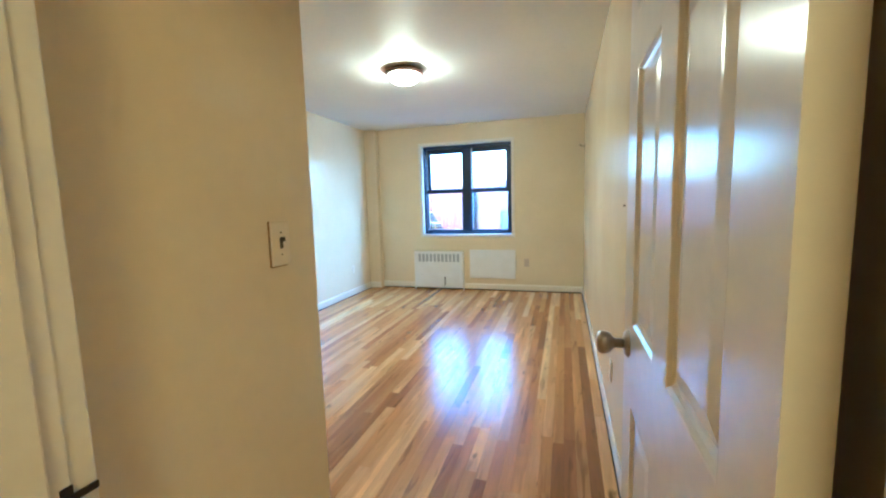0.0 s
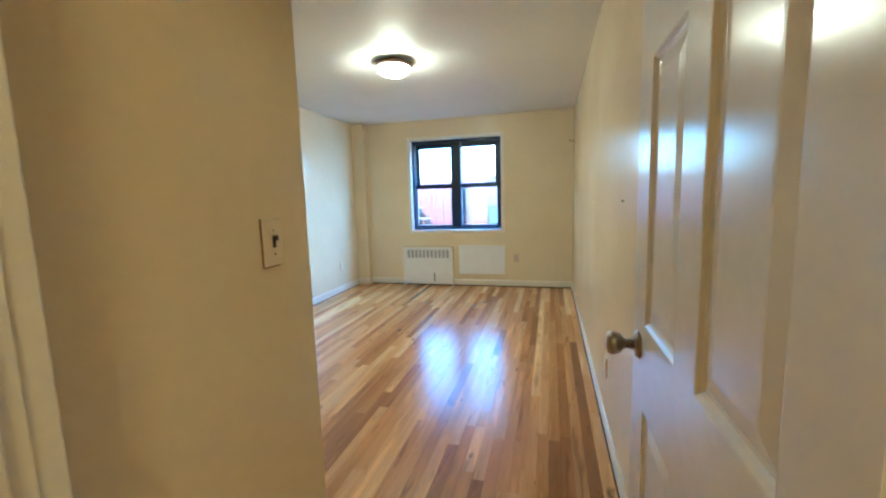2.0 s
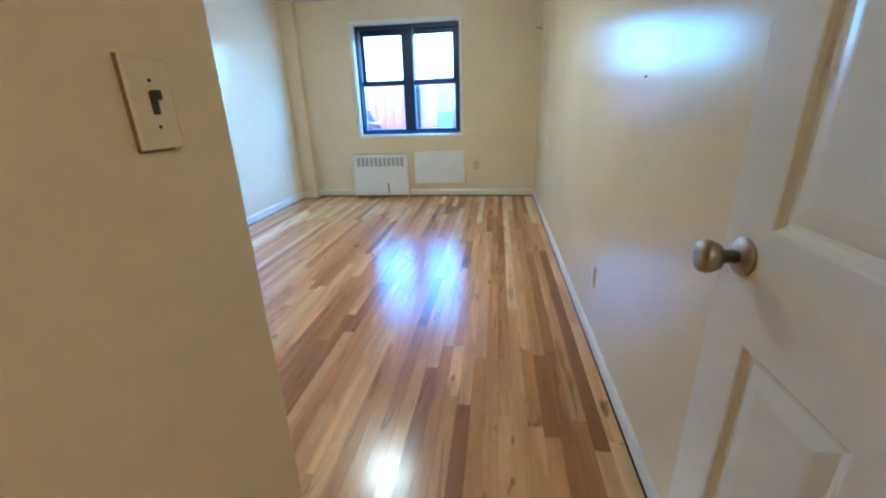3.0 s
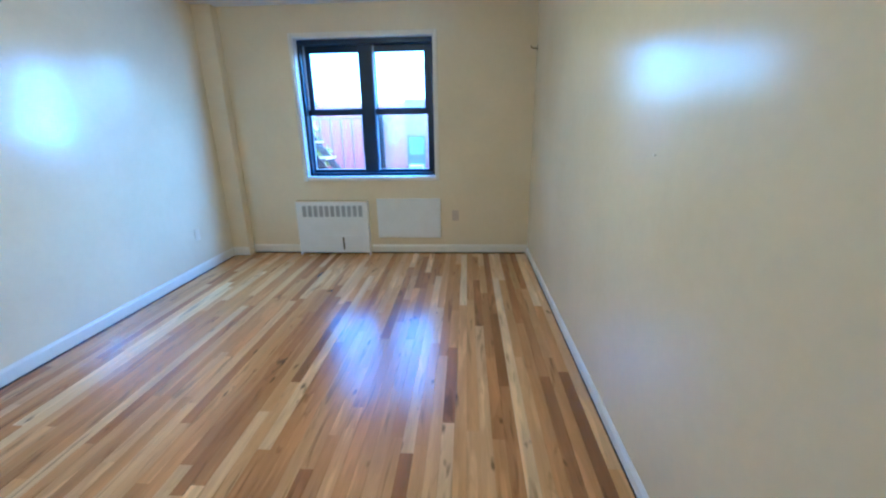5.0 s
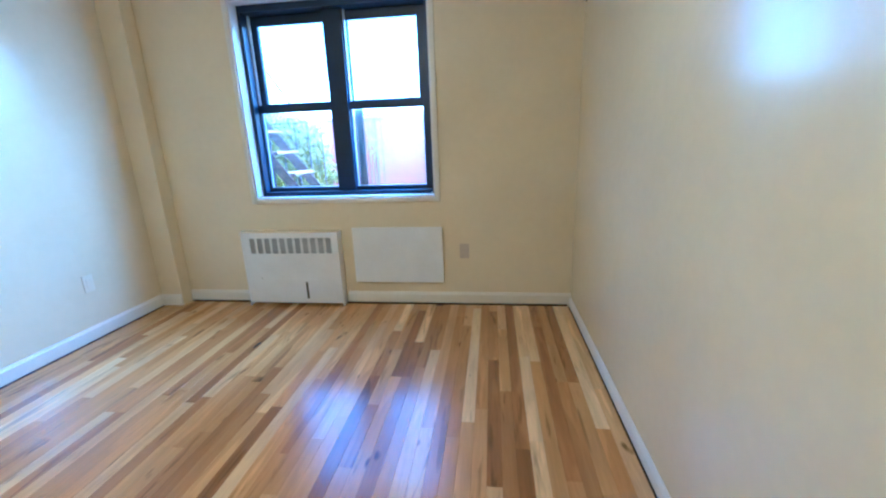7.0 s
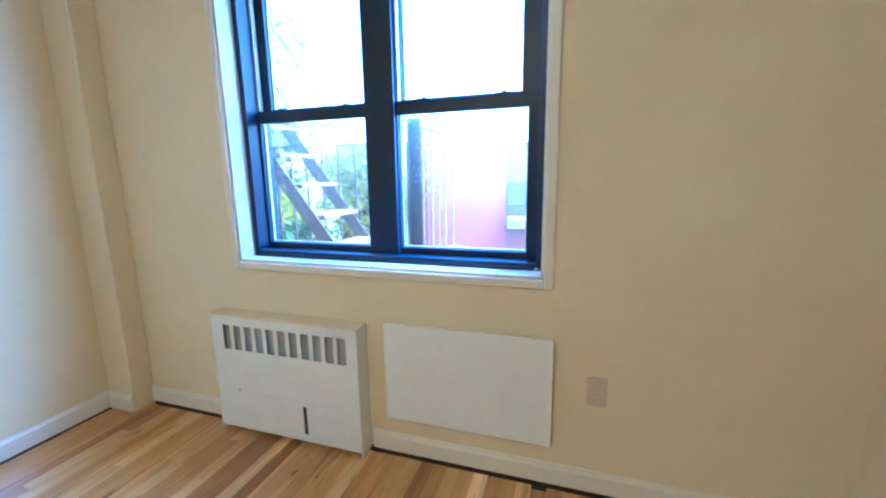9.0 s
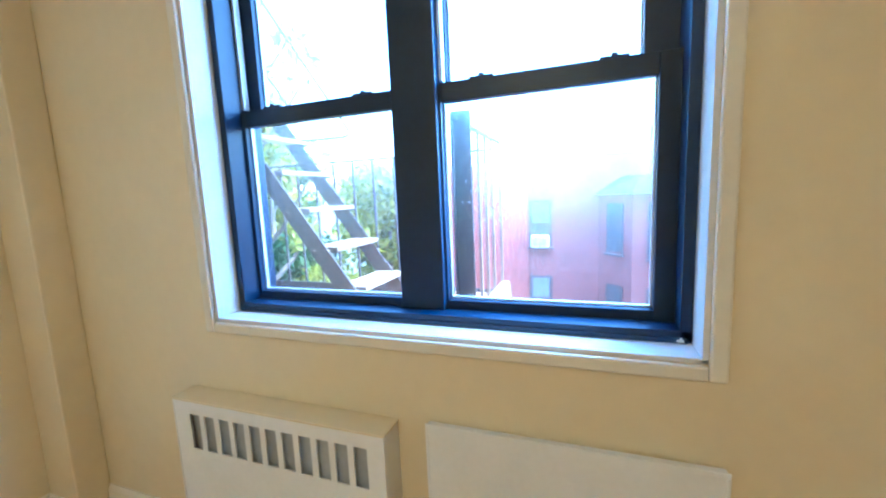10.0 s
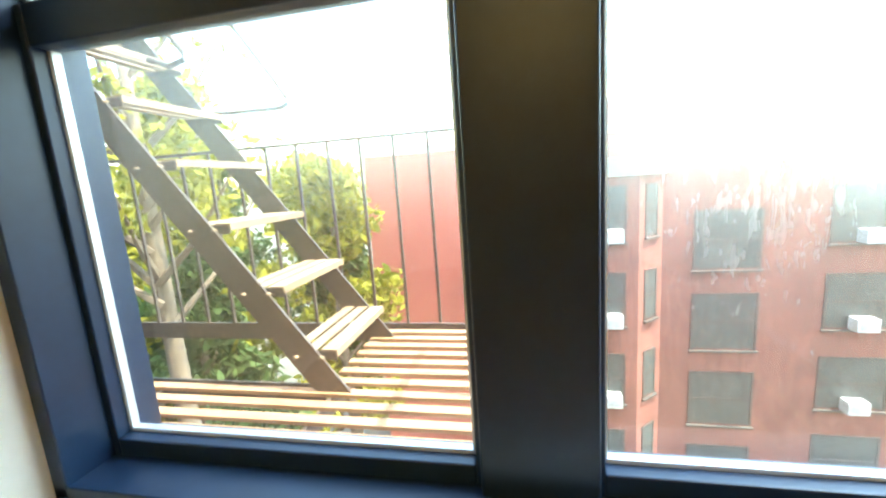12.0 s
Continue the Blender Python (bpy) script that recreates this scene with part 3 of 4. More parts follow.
def sash(name, x0, x1, z0, z1, y0, y1, gx0, gx1, gz0, gz1, pane_mat, latches=False):
    s = part(name, boxes((x0, gx0, y0, y1, z0, z1), (gx1, x1, y0, y1, z0, z1), (gx0, gx1, y0, y1, z0, gz0), (gx0, gx1, y0, y1, gz1, z1), bevel=0.0025), FRAME, win)
    g = (y0 + y1) / 2
    pane = part("pane", box(gx0 - 0.004, gx1 + 0.004, g - 0.002, g + 0.002, gz0 - 0.004, gz1 + 0.004), pane_mat, s)
    pane.visible_shadow = False
    part("glazing_strip", boxes((gx0, gx0 + 0.006, g + 0.004, y1 - 0.001, gz0, gz1), (gx1 - 0.006, gx1, g + 0.004, y1 - 0.001, gz0, gz1),
                                (gx0, gx1, g + 0.004, y1 - 0.001, gz0, gz0 + 0.006)), ALU, s, "bare aluminium glazing strip")
    if latches:
        for lx in (gx0 + 0.12, gx1 - 0.1):
            part("latch", boxes((lx - 0.035, lx + 0.035, y0 + 0.004, y1 - 0.004, z1, z1 + 0.008), (lx - 0.008, lx + 0.008, y0 + 0.006, y1 - 0.01, z1 + 0.008, z1 + 0.015), bevel=0.002), FRAME, s)
    return s


LY0, LY1, UY0, UY1 = rv + 0.068, rv + 0.104, rv + 0.110, rv + 0.146
sash("lower_sash", fx0 + 0.020, MX0 + 0.004, fz0 + 0.026, 1.572, LY0, LY1, -2.006, -1.432, 0.932, 1.518, PANE, True)
sash("lower_sash", MX1 - 0.004, fx1 - 0.020, fz0 + 0.026, 1.572, LY0, LY1, -1.272, -0.709, 0.932, 1.518, PANE_DIRTY, True)
sash("upper_sash", fx0 + 0.024, MX0 + 0.002, 1.535, fz1 - 0.040, UY0, UY1, -1.966, -1.440, 1.585, 2.145, PANE)
sash("upper_sash", MX1 - 0.002, fx1 - 0.024, 1.535, fz1 - 0.040, UY0, UY1, -1.264, -0.740, 1.585, 2.145, PANE)
# track widened and pale, to draw the light reflected in the gap
for tx in (fx0 + 0.027, MX1 + 0.004):
    part("jamb_track", box(tx, tx + 0.010, LY0 + 0.006, LY1 - 0.006, 1.58, fz1 - 0.046), ALU, win, "pale aluminium sash track, bright reflection in its colour")
part("outer_sill", plate([(fr1 - 0.02, OZ0 + 0.008), (OUT + 0.07, OZ0 - 0.10), (OUT + 0.07, OZ0 - 0.16), (fr1 - 0.02, OZ0 - 0.16)], "x", OX0, OX1), STONE, win, "grey stone outer sill")
part("outer_lining", boxes((OX0, OX0 + 0.012, fr1, OUT, OZ0 + 0.02, OZ1), (OX1 - 0.012, OX1, fr1, OUT, OZ0 + 0.02, OZ1), (OX0, OX1, fr1, OUT, OZ1 - 0.012, OZ1)), STONE, win)


def slotted_sheet(x0, x1, z0, z1, openings, oz0, oz1, y0, y1):
    """One sheet of metal with a row of upright slots cut through it."""
    bm = bmesh.new()
    xs = [x0] + [v for o in openings for v in o] + [x1]
    zs = [z0, oz0, oz1, z1]
    grid = [[bm.verts.new((u, y0, w)) for w in zs] for u in xs]
    for i in range(len(xs) - 1):
        for j in range(3):
            if not (j == 1 and i % 2 == 1):
                bm.faces.new((grid[i][j], grid[i + 1][j], grid[i + 1][j + 1], grid[i][j + 1]))
    made = bmesh.ops.extrude_face_region(bm, geom=list(bm.faces))["geom"]
    bmesh.ops.translate(bm, verts=[g for g in made if isinstance(g, bmesh.types.BMVert)], vec=(0, y1 - y0, 0))
    bmesh.ops.recalc_face_normals(bm, faces=bm.faces)
    return bm


# ---- things in the room ----
rad = thing("radiator_cover", (-1.78, 6.20, 0), "white enamelled metal radiator cover with upright slots", "radiator cover")
RX0, RX1, RY, RZ = -2.185, -1.390, 6.155, 0.612
sx0, sx1, sz0, sz1, ns = -2.118, -1.442, 0.442, 0.566, 11
pitch = (sx1 - sx0) / (ns - 0.32)
slots = [(sx0 + k * pitch, sx0 + k * pitch + 0.68 * pitch) for k in range(ns)]
part("front_panel", slotted_sheet(RX0, RX1, 0.026, RZ, slots, sz0, sz1, RY, RY + 0.004), ENAMEL, rad)
part("side_panel", box(RX0 - 0.004, RX0, RY - 0.003, FAR, 0.0, RZ, 0.0015), ENAMEL, rad)
part("side_panel", box(RX1, RX1 + 0.004, RY - 0.003, FAR, 0.0, RZ, 0.0015), ENAMEL, rad)
part("top_panel", box(RX0 - 0.008, RX1 + 0.008, RY - 0.006, FAR - 0.002, RZ, RZ + 0.006, 0.002), CREAM, rad, "cream painted top sheet")
# flat grey sheet with the slots' inner shade in its colour
part("grille", boxes((sx0 - 0.02, sx1 + 0.02, RY + 0.022, RY + 0.026, sz0 - 0.03, sz1 + 0.03)), GRILLE, rad, "grey sheet that paints the shade behind the slots")
flap = part("access_flap", boxes((RX0 + 0.05, -1.690, RY - 0.0028, RY - 0.0005, 0.035, 0.232), (-1.668, RX1 - 0.06, RY - 0.0028, RY - 0.0005, 0.045, 0.228), bevel=0.0008), ENAMEL, rad)
# dark strip laid on the sheet as the shade of a gap
part("gap_shade", box(-1.688, -1.670, RY - 0.002, RY - 0.0006, 0.065, 0.205), TOGGLE, flap, "dark strip for the shaded gap beside the flap")
part("screw", lathe([(0.006, 0), (0.006, 0.002), (0.003, 0.004)], (-2.05, RY - 0.004, 0.235), "z", 10), NICKEL, rad)

cover = thing("wall_panel", (-0.93, FAR - 0.012, 0.4), "white painted flat metal cover panel on the wall", "panel")
part("sheet", box(-1.285, -0.580, FAR - 0.030, FAR - 0.006, 0.186, 0.630, 0.004), ENAMEL, cover)
part("rim", boxes((-1.288, -0.577, FAR - 0.033, FAR - 0.028, 0.622, 0.634), (-1.288, -1.280, FAR - 0.033, FAR - 0.028, 0.183, 0.622), (-0.585, -0.577, FAR - 0.033, FAR - 0.028, 0.183, 0.622), bevel=0.002), ENAMEL, cover)
part("spacer", boxes((-1.20, -1.15, FAR - 0.007, FAR - 0.001, 0.26, 0.56), (-0.72, -0.67, FAR - 0.007, FAR - 0.001, 0.26, 0.56)), ENAMEL, cover)


def outlet(face, u, z, group, mat, label):
    """Duplex outlet plate painted over; face is the wall: far, right or left."""
    o = thing("outlet", {"far": (u, FAR, z), "right": (RIGHT, u, z), "left": (LEFT, u, z)}[face], label, "outlet", group)

    def at(du0, du1, z0, z1, d0, d1, bev):
        if face == "far":
            return box(u + du0, u + du1, FAR - d1, FAR - d0, z + z0, z + z1, bev)
        if face == "right":
            return box(RIGHT - d1, RIGHT - d0, u + du0, u + du1, z + z0, z + z1, bev)
        return box(LEFT + d0, LEFT + d1, u + du0, u + du1, z + z0, z + z1, bev)
    part("cover_plate", at(-0.036, 0.036, -0.058, 0.058, 0, 0.006, 0.002), mat, o)
    part("socket", at(-0.017, 0.017, 0.006, 0.036, 0.006, 0.009, 0.002), mat, o)
    part("socket", at(-0.017, 0.017, -0.036, -0.006, 0.006, 0.009, 0.002), mat, o)
    return o


outlet("far", -0.414, 0.436, "wall outlets", OUTLET_TAN, "tan plastic duplex outlet beside the white wall panel")
outlet("right", 2.584, 0.356, "wall outlets", PLATE, "painted-over duplex outlet plate on the cream wall")
outlet("left", 5.57, 0.395, "wall outlets", PLATE, "painted-over duplex outlet plate on the cream wall")

sw = thing("light_switch", (ENTRY_L, 1.04, 1.25), "painted-over light switch plate with a dark toggle", "light switch")
part("cover_plate", box(ENTRY_L + 0.0005, ENTRY_L + 0.0075, 1.005, 1.077, 1.193, 1.308, 0.003), PLATE, sw)
# dark strips draw the plate's shadow line and unpainted gap
part("edge_shade", boxes((ENTRY_L, ENTRY_L + 0.004, 1.0025, 1.0052, 1.192, 1.309), (ENTRY_L, ENTRY_L + 0.004, 1.004, 1.062, 1.1905, 1.1932)), EDGE_SHADE, sw, "dark strips for the shadow line and unpainted gap along the plate")
part("toggle", boxes((ENTRY_L + 0.0075, ENTRY_L + 0.009, 1.035, 1.047, 1.238, 1.266), (ENTRY_L + 0.0075, ENTRY_L + 0.0185, 1.037, 1.045, 1.256, 1.268), bevel=0.001), TOGGLE, sw, "dark worn toggle")
for z in (1.222, 1.280):
    part("screw", box(ENTRY_L + 0.0075, ENTRY_L + 0.0087, 1.039, 1.043, z - 0.002, z + 0.002), DARKMETAL, sw)


def flush_lamp(x, y, bowl_mat, label, k=1.0):
    lamp = thing("ceiling_lamp", (x, y, CEIL), label, "ceiling lamp")
    def turned(profile, steps=40):
        return lathe([(r * k, h * k) for r, h in profile], (x, y, CEIL), steps=steps)
    part("pan", turned([(0.118, 0.0), (0.132, -0.012), (0.158, -0.021), (0.172, -0.027), (0.172, -0.034), (0.156, -0.043), (0.147, -0.053), (0.120, -0.055)]), BRONZE, lamp,
         "flared dark bronze pan", smooth=True)
    prof = [(0.140 * math.cos(a), -0.054 - 0.076 * math.sin(a)) for a in [i * math.pi / 2 / 9 for i in range(9)]]
    part("bowl", turned(prof + [(0.012, -0.1295)]), bowl_mat, lamp, "lit frosted glass bowl", smooth=True)
    part("finial", turned([(0.012, -0.128), (0.013, -0.132), (0.008, -0.137), (0.003, -0.140)], 16), BRONZE, lamp, smooth=True)
    return lamp


flush_lamp(-1.255, 3.66, BOWL, "lit flush ceiling lamp with bronze rim and frosted bowl")
# hallway lamp is never in view; added and enlarged to light the entry softly
flush_lamp(0.42, -0.72, HALL_BOWL, "added warm hallway ceiling lamp, out of view, with frosted bowl", 1.7)


def nail(x, y, z, mat, label):
    return solid("nail", boxes((x - 0.008, x, y - 0.002, y + 0.002, z - 0.002, z + 0.002), (x - 0.009, x - 0.007, y - 0.004, y + 0.004, z - 0.004, z + 0.004)), mat,
                 label, "nail", kind="thing")


nail(RIGHT, 2.147, 1.313, DARKMETAL, "small dark nail stuck in the cream wall")
nail(RIGHT, 3.392, 1.293, PLATE, "painted-over nail stub in the cream wall")
hook = thing("wall_hook", (RIGHT, 6.20, 2.10), "small dark metal hook high on the cream wall", "hook")
part("plate", box(RIGHT - 0.004, RIGHT, 6.185, 6.215, 2.075, 2.125, 0.001), DARKMETAL, hook)
part("arm", tube([(RIGHT - 0.002, 6.20, 2.10), (RIGHT - 0.045, 6.20, 2.10), (RIGHT - 0.060, 6.20, 2.108), (RIGHT - 0.062, 6.20, 2.125)], 0.005), DARKMETAL, hook, smooth=True)


# ---- fire escape ----
fe = thing("fire_escape", (-2.2, 7.1, 0.62), "brown-black iron fire escape with worn tan slats", "fire escape")
PZ, PX0, PX1, PY0, PY1 = 0.66, -3.6, -1.300, 6.62, 7.62
y = PY0 + 0.03
while y < PY1 - 0.02:
    x_from = PX0 if y < 7.03 else -2.02
    part("slat", box(x_from, PX1, y, y + 0.036, PZ - 0.012, PZ), RUST, fe)
    y += 0.074
for xb in (-3.2, -2.62, -1.98, -1.40):
    part("bearer", box(xb - 0.006, xb + 0.006, PY0, PY1 if xb > -2.1 else 7.08, PZ - 0.065, PZ - 0.013), IRON, fe)
part("edge_bar", box(PX0, PX1, PY1 - 0.012, PY1, PZ - 0.07, PZ + 0.015, 0.002), IRON, fe)
part("edge_bar", box(PX0, -2.03, 7.072, 7.082, PZ - 0.07, PZ + 0.002, 0.002), IRON, fe)
part("edge_bar", box(PX1 - 0.01, PX1, PY0, PY1, PZ - 0.07, PZ + 0.006, 0.002), IRON, fe)
part("top_rail", box(PX0, PX1, PY1 - 0.02, PY1 + 0.006, 1.498, 1.510, 0.002), IRON, fe)
part("top_rail", box(PX1 - 0.008, PX1 + 0.018, PY0 - 0.03, 7.345, 1.498, 1.510, 0.002), IRON, fe)
x = PX1 - 0.14
while x > PX0:
    part("baluster", box(x - 0.006, x + 0.006, PY1 - 0.013, PY1 - 0.001, PZ - 0.02, 1.50), IRON, fe)
    x -= 0.150
for yb in (6.76, 6.90, 7.02, 7.14, 7.325):
    part("side_baluster", box(PX1 - 0.001, PX1 + 0.011, yb - 0.006, yb + 0.006, PZ - 0.02, 1.50), STEP, fe, "pale weathered upright bar")
part("kick_plate", box(PX1, PX1 + 0.045, 6.64, 7.34, PZ - 0.05, PZ + 0.13, 0.004), STEP, fe, "pale weathered end plate")
part("wall_post", boxes((-1.308, -1.240, 6.600, 6.612, 0.30, 1.53), (-1.308, -1.300, 6.59, 6.66, 0.30, 1.52), bevel=0.002), IRON, fe, "flat dark post by the window")


def string_plate(y0, y1):
    z_low, z_top = 0.66, 3.4
    run = (z_top - z_low) / 1.335
    return plate([(-1.915, z_low), (-2.035, z_low), (-2.035 - run, z_top), (-1.915 - run, z_top)], "y", y0, y1)


part("stringer", string_plate(7.032, 7.042), IRON, fe)
part("stringer", string_plate(7.480, 7.490), IRON, fe)
for i in range(12):
    z = 0.80 + 0.2085 * i
    xc = -2.035 - 0.156 * i
    tread = part("tread", boxes((xc - 0.085, xc - 0.045, 7.043, 7.479, z - 0.006, z), (xc - 0.028, xc + 0.012, 7.043, 7.479, z - 0.006, z),
                                (xc + 0.029, xc + 0.085, 7.043, 7.479, z - 0.006, z), (xc + 0.079, xc + 0.085, 7.043, 7.479, z - 0.024, z - 0.006), bevel=0.001), STEP, fe, "worn pale slatted tread")
    for by in (7.0425, 7.476):
        part("bracket", box(xc - 0.08, xc + 0.08, by, by + 0.0035, z - 0.035, z - 0.006), IRON, tread)
    for bx in (-0.05, 0.04):
        part("bolt", lathe([(0.009, 0.0), (0.009, 0.004), (0.004, 0.007)], (xc + bx, 7.026, z - 0.022), "z", 8), STEP, tread)
bend = [(-3.6, 7.60, 3.58), (-2.78, 7.60, 2.35), (-2.40, 7.60, 1.79), (-2.345, 7.60, 1.70), (-2.345, 7.60, 1.675), (-2.38, 7.60, 1.660), (-2.62, 7.56, 1.655), (-2.72, 7.50, 1.655)]
part("handrail", tube(bend, 0.010), IRON, fe, smooth=True)
near = [(-3.55, 7.06, 3.42), (-2.57, 7.06, 2.05), (-2.39, 7.06, 1.80), (-2.345, 7.06, 1.735), (-2.348, 7.06, 1.712), (-2.40, 7.06, 1.700), (-2.47, 7.06, 1.728)]
part("handrail", tube(near, 0.009), IRON, fe, smooth=True)


# ---- the courtyard ----
GROUND = -9.0
solid("ground", box(-400, 400, OUT + 0.04, 400, GROUND - 0.5, GROUND), EARTH, "dark courtyard earth far below the window", "ground")

BY = 20.0
fb = thing("apartment_building", (2.0, BY + 4, GROUND), "red painted brick apartment building with flat roof", "building")
part("wall", boxes((-2.95, 16, BY, BY + 9, GROUND, 2.36)), BRICK, fb)
part("end_wall", boxes((-7.0, -2.95, BY + 0.02, BY + 9, GROUND, 2.32)), RED_WALL, fb, "plain salmon-red end wall")
part("parapet", boxes((-3.0, 16.05, BY - 0.05, BY + 0.3, 2.36, 2.45), bevel=0.02), BRICK, fb)
part("rooftop_unit", boxes((-4.9, -4.2, BY + 0.6, BY + 1.4, 2.32, 2.62), bevel=0.03), AC_WHITE, fb, "pale rooftop ventilation unit")
BF = BY - 0.85
bay_plan = [(-0.55, BY), (0.42, BF), (2.12, BF), (3.05, BY)]
part("bay", plate(bay_plan, "z", GROUND, 1.05), BRICK, fb, "projecting three-sided brick bay")
bm = bmesh.new()
low = [bm.verts.new((x, y, 1.05)) for x, y in ((-0.75, BY), (0.34, BF - 0.16), (2.20, BF - 0.16), (3.25, BY))]
high = [bm.verts.new((x, y, 1.66)) for x, y in ((0.15, BY - 0.01), (0.75, BY - 0.22), (1.80, BY - 0.22), (2.40, BY - 0.01))]
for i in range(3):
    bm.faces.new((low[i], low[i + 1], high[i + 1], high[i]))
bm.faces.new(high)
bm.faces.new(low[::-1])
bm.faces.new((low[3], low[0], high[0], high[3]))
bmesh.ops.recalc_face_normals(bm, faces=bm.faces)
part("bay_roof", bm, SLATE, fb, "grey-green hipped bay roof")
gable = [(-0.85, 2.36), (-0.85, 2.52), (-0.35, 2.62), (0.25, 3.18), (0.40, 3.42), (1.55, 3.42), (1.70, 3.18), (2.35, 2.62), (2.85, 2.52), (2.85, 2.36)]
part("pediment", plate(gable, "y", BY - 0.03, BY + 0.25), BRICK, fb, "stepped brick gable above the bay")
part("pediment_coping", boxes((0.34, 1.61, BY - 0.07, BY + 0.29, 3.42, 3.49), bevel=0.01), STONE, fb)
# dark slab on the gable paints a niche's shade; no recess is cut
part("niche_shade", box(0.86, 1.10, BY - 0.045, BY - 0.031, 2.72, 3.18), FARFRAME, fb)


def far_window(x0, x1, z0, z1, face, ac, turn=0.0):
    """A sash window on a wall that faces -y, turned about its own middle."""
    cx = (x0 + x1) / 2
    about = Matrix.Translation((cx, face, 0)) @ Matrix.Rotation(radians(turn), 4, "Z") @ Matrix.Translation((-cx, -face, 0))

    def turned(bm):
        bmesh.ops.transform(bm, matrix=about, verts=bm.verts)
        return bm
    mid = (z0 + z1) / 2
    w = part("window", turned(boxes((x0 - 0.07, x0, face - 0.03, face + 0.02, z0 - 0.05, z1 + 0.06), (x1, x1 + 0.07, face - 0.03, face + 0.02, z0 - 0.05, z1 + 0.06),
                                    (x0, x1, face - 0.03, face + 0.02, z1, z1 + 0.06), (x0, x1, face - 0.03, face + 0.02, mid - 0.03, mid + 0.03))), FARFRAME, fb)
    part("pane", turned(box(x0, x1, face - 0.012, face - 0.006, z0, z1)), DARKGLASS, w)
    part("sill", turned(box(x0 - 0.12, x1 + 0.12, face - 0.12, face - 0.001, z0 - 0.12, z0 - 0.05, 0.01)), FARFRAME, w)
    if ac in (1, 3):
        part("blind", turned(box(x0 + 0.04, x1 - 0.04, face - 0.020, face - 0.013, mid + 0.05, z1 - 0.03)), BLIND, w)
    if ac >= 2:
        a = part("air_conditioner", turned(box(cx - 0.30, cx + 0.30, face - 0.42, face - 0.025, z0 - 0.02, z0 + 0.40, 0.02)), AC_WHITE, w, "white window air conditioner")
        part("vent", turned(box(cx - 0.22, cx + 0.22, face - 0.43, face - 0.418, z0 + 0.07, z0 + 0.32)), GRILLE, a)
    return w


cant = math.degrees(math.atan2(0.85, 0.95))
for row in range(4):
    dz = -2.74 * row
    far_window(-2.85, -2.17, -0.70 + dz, 0.89 + dz, BY, 3 if row < 2 else 1)
    far_window(-0.32, 0.20, -0.85 + dz, 0.72 + dz, BY - 0.425, 0, -cant)
    far_window(0.92, 1.68, -0.95 + dz, 0.72 + dz, BF, 2)
    far_window(2.33, 2.85, -0.85 + dz, 0.72 + dz, BY - 0.425, 0, cant)
    far_window(4.05, 5.87, -2.10 + dz, -0.25 + dz, BY, 0)
    far_window(7.8, 9.6, -1.35 + dz, 0.35 + dz, BY, 2)
    far_window(11.6, 13.2, -1.35 + dz, 0.35 + dz, BY, 0)


def tree(x, y, top, spread, leaves, leaf_mat, seed, low, label, size=0.16):
    rng = random.Random(seed)
    t = thing("tree", (x, y, GROUND), label, "tree", "courtyard trees")
    h = top - GROUND
    bm = tube([(x, y, GROUND), (x + 0.1, y, GROUND + h * 0.3), (x - 0.05, y + 0.1, GROUND + h * 0.6), (x + 0.1, y, top - 0.6)], [0.22, 0.17, 0.10, 0.03])
    part("trunk", bm, BARK, t, smooth=True)
    clumps = []
    for i in range(26):
        a = rng.uniform(0, 2 * math.pi)
        zz = low + (top - low) * rng.random() ** 0.8
        frac = (zz - low) / (top - low)
        r = spread * (1.0 - 0.75 * frac) * rng.uniform(0.35, 1.05)
        tip = Vector((x + r * math.cos(a), y + r * math.sin(a), zz))
        base = Vector((x, y, max(GROUND + 1.5, zz - 0.9 * r - 0.3)))
        mid = (tip + base) / 2 + Vector((0, 0, -0.12 * r))
        part("limb", tube([base, mid, tip], [0.05, 0.03, 0.010], 5), BARK, t)
        clumps.append((tip, rng.uniform(0.35, 0.8) * spread * 0.42))
        clumps.append((tip.lerp(base, rng.uniform(0.15, 0.5)), rng.uniform(0.3, 0.6) * spread * 0.42))
    nr = np.random.RandomState(seed)
    pick = nr.randint(0, len(clumps), leaves)
    cen = np.array([list(c[0]) for c in clumps])[pick]
    rad_ = np.array([c[1] for c in clumps])[pick]
    off = nr.normal(size=(leaves, 3))
    off /= np.linalg.norm(off, axis=1)[:, None]
    pos = cen + off * (rad_ * nr.random_sample(leaves) ** 0.4)[:, None] * np.array([1, 1, 0.75])
    u = nr.normal(size=(leaves, 3))
    u /= np.linalg.norm(u, axis=1)[:, None]
    v = np.cross(u, nr.normal(size=(leaves, 3)))
    v /= np.linalg.norm(v, axis=1)[:, None]
    s = size * nr.uniform(0.6, 1.3, leaves)[:, None]
    verts = np.stack([pos - u * s, pos + v * s * 0.42, pos + u * s, pos - v * s * 0.42], axis=1).reshape(-1, 3) - np.array([x, y, GROUND])
    me = bpy.data.meshes.new("crown")
    me.from_pydata(verts.tolist(), [], [(4 * i, 4 * i + 1, 4 * i + 2, 4 * i + 3) for i in range(leaves)])
    me.materials.append(leaf_mat)
    crown = new("crown", me)
    crown.parent = t
    return t


tree(-8.6, 13.5, 3.6, 2.6, 9000, LEAF_SUN, 3, -5.0, "sunlit yellow-green courtyard tree with airy crown")
tree(-6.3, 15.5, 1.9, 2.2, 9000, LEAF_SUN, 5, -5.0, "sunlit yellow-green courtyard tree")
tree(-6.9, 16.8, 1.7, 1.7, 8000, LEAF_DEEP, 8, -6.0, "deep green courtyard tree beside the red wall")
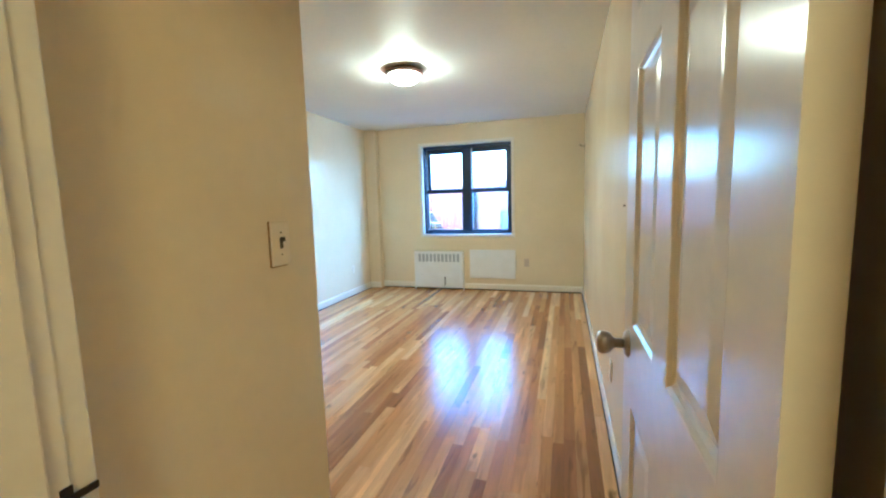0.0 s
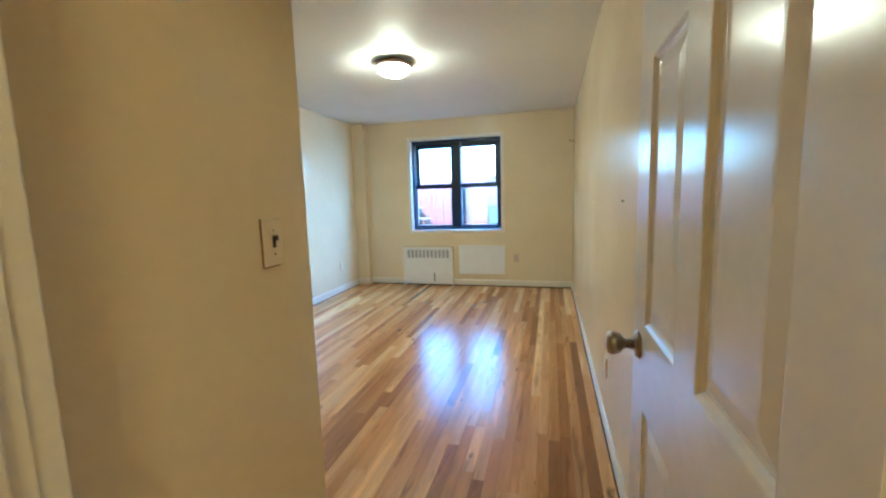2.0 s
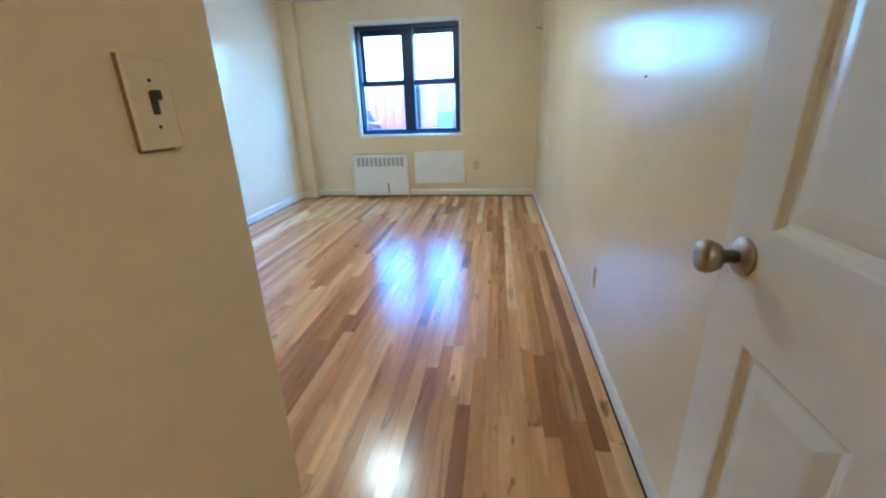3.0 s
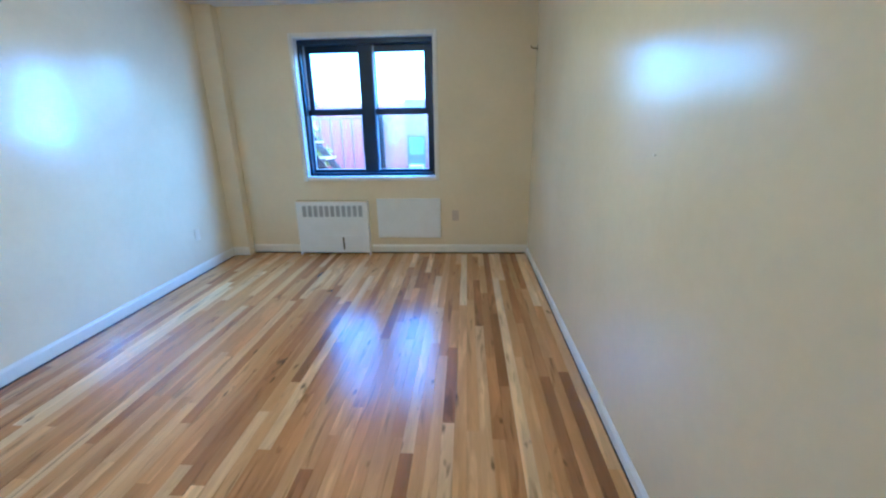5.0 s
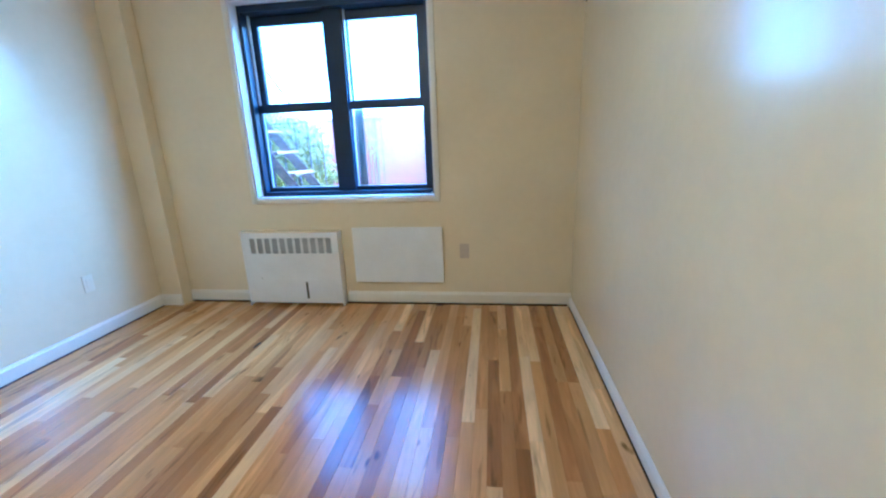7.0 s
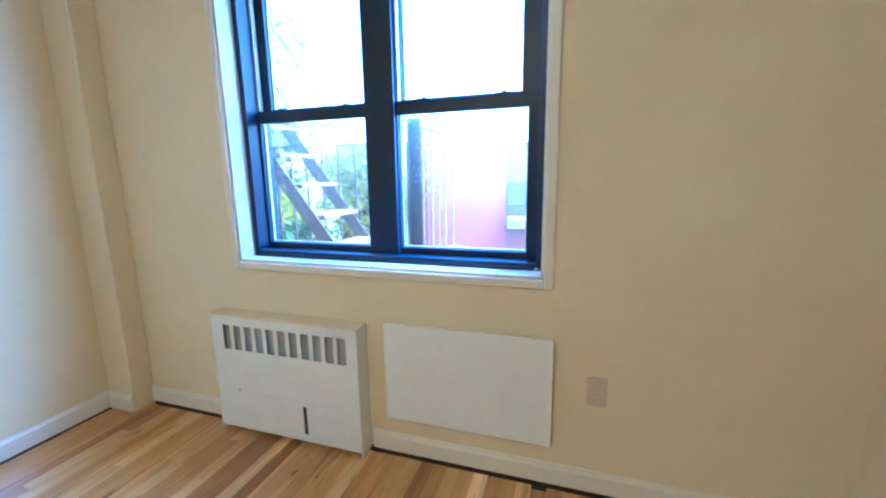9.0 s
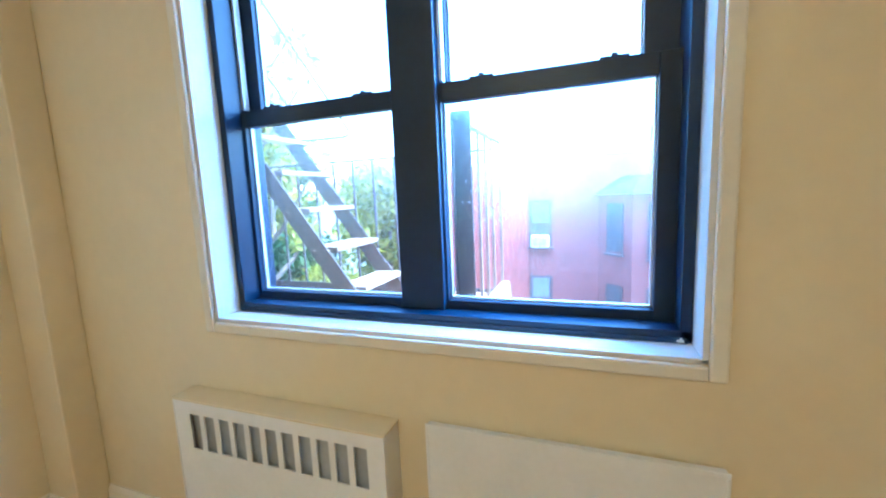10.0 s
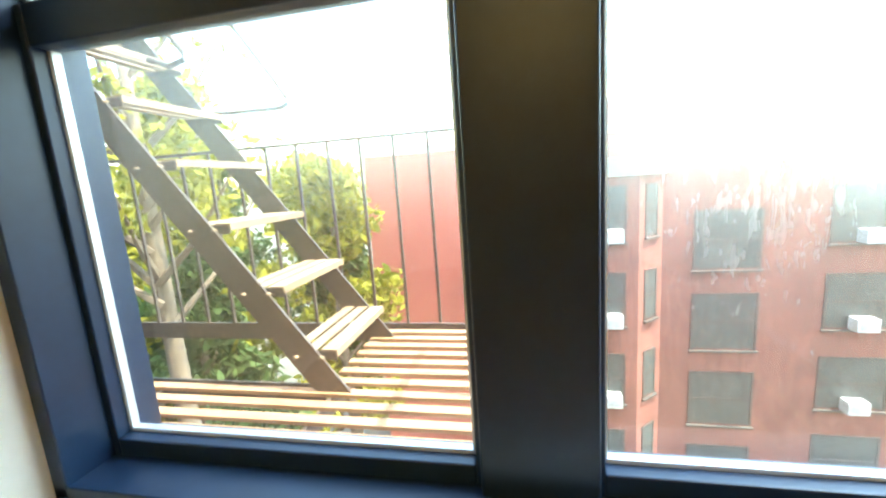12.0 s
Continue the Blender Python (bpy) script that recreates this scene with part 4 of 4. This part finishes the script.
tree(-7.4, 12.0, 0.2, 2.0, 7000, LEAF_DEEP, 11, -6.0, "deep green courtyard tree")
tree(-11.5, 16.0, 4.0, 3.0, 9000, LEAF_SUN, 17, -5.0, "sunlit yellow-green courtyard tree")
tree(-5.4, 9.6, 5.6, 1.5, 1500, LEAF_SUN, 21, 1.0, "thin sparse tree with few leaves", 0.10)
tree(-14.0, 21.0, 3.5, 3.4, 8000, LEAF_DEEP, 23, -5.0, "deep green tree behind the others")
tree(-9.5, 20.5, 2.6, 3.0, 8000, LEAF_SUN, 29, -5.0, "sunlit tree behind the others")


# ---- oak strip floor ----
floor = thing("floor", (-1.0, 3.0, 0), "varnished oak strip floor in mixed brown tones", "floor", kind="structure")
STRIP, GAP, DEPTH = 0.0600, 0.0004, 0.018
strip_cache = {}


def strip_faces(w, l):
    c = 0.0005
    lo, hi = -DEPTH, 0.0
    v = [(0, 0, lo), (w, 0, lo), (w, l, lo), (0, l, lo), (0, 0, hi - c), (w, 0, hi - c), (w, l, hi - c), (0, l, hi - c),
         (c, c, hi), (w - c, c, hi), (w - c, l - c, hi), (c, l - c, hi)]
    f = [(0, 1, 5, 4), (1, 2, 6, 5), (2, 3, 7, 6), (3, 0, 4, 7), (4, 5, 9, 8), (5, 6, 10, 9), (6, 7, 11, 10), (7, 4, 8, 11), (8, 9, 10, 11)]
    return v, f


def strip_mesh(w, l):
    key = (round(w, 4), round(l, 3))
    if key not in strip_cache:
        me = bpy.data.meshes.new("plank")
        me.from_pydata(*[strip_faces(*key)[0], [], strip_faces(*key)[1]])
        me.materials.append(OAK)
        strip_cache[key] = me
    return strip_cache[key]


rng = random.Random(42)
rest_v, rest_f, single = [], [], 0
x = RIGHT - 0.020
while x > LEFT + 0.028:
    x0 = max(x - STRIP, LEFT + 0.028)
    y = 0.30 if x0 > ENTRY_L - 0.05 else ENTRY_Y - 0.1
    short = rng.choice((0.0, 0.1, 0.2, 0.3))
    while y < FAR:
        l = rng.choice((0.4, 0.55, 0.7, 0.9, 1.1, 1.3, 1.5, 1.7, 1.9, 2.2)) - short
        short = 0.0
        l = min(l, FAR - 0.028 - y)
        if l < 0.03:
            break
        w = x - x0 - GAP
        if x0 > -1.75 and 1.25 < y + l / 2 < 5.4 and single < 300 and w > 0.05:
            ob = new("plank", strip_mesh(w, l - GAP))
            ob.parent = floor
            ob.location = Vector((x0, y, rng.uniform(-0.0003, 0))) - floor.location
            single += 1
        elif w > 0.004:
            v, f = strip_faces(w, l - GAP)
            n0 = len(rest_v)
            rest_v += [(a + x0, b + y, c) for a, b, c in v]
            rest_f += [tuple(i + n0 for i in q) for q in f]
        y += l
    x = x0
x = 1.15
while x > -1.08:
    x0 = x - STRIP
    y = -2.2
    while y < 0.30:
        l = min(rng.choice((0.4, 0.6, 0.8, 1.1)), 0.30 - y)
        if l < 0.03:
            break
        v, f = strip_faces(STRIP - GAP, l - GAP)
        n0 = len(rest_v)
        rest_v += [(a + x0, b + y, c - 0.001) for a, b, c in v]
        rest_f += [tuple(i + n0 for i in q) for q in f]
        y += l
    x = x0
me = bpy.data.meshes.new("planks")
me.from_pydata([tuple(Vector(v) - floor.location) for v in rest_v], [], rest_f)
me.materials.append(OAK_REST)
rest = new("planks", me)
rest.parent = floor
tagged(rest, kind="stuff")
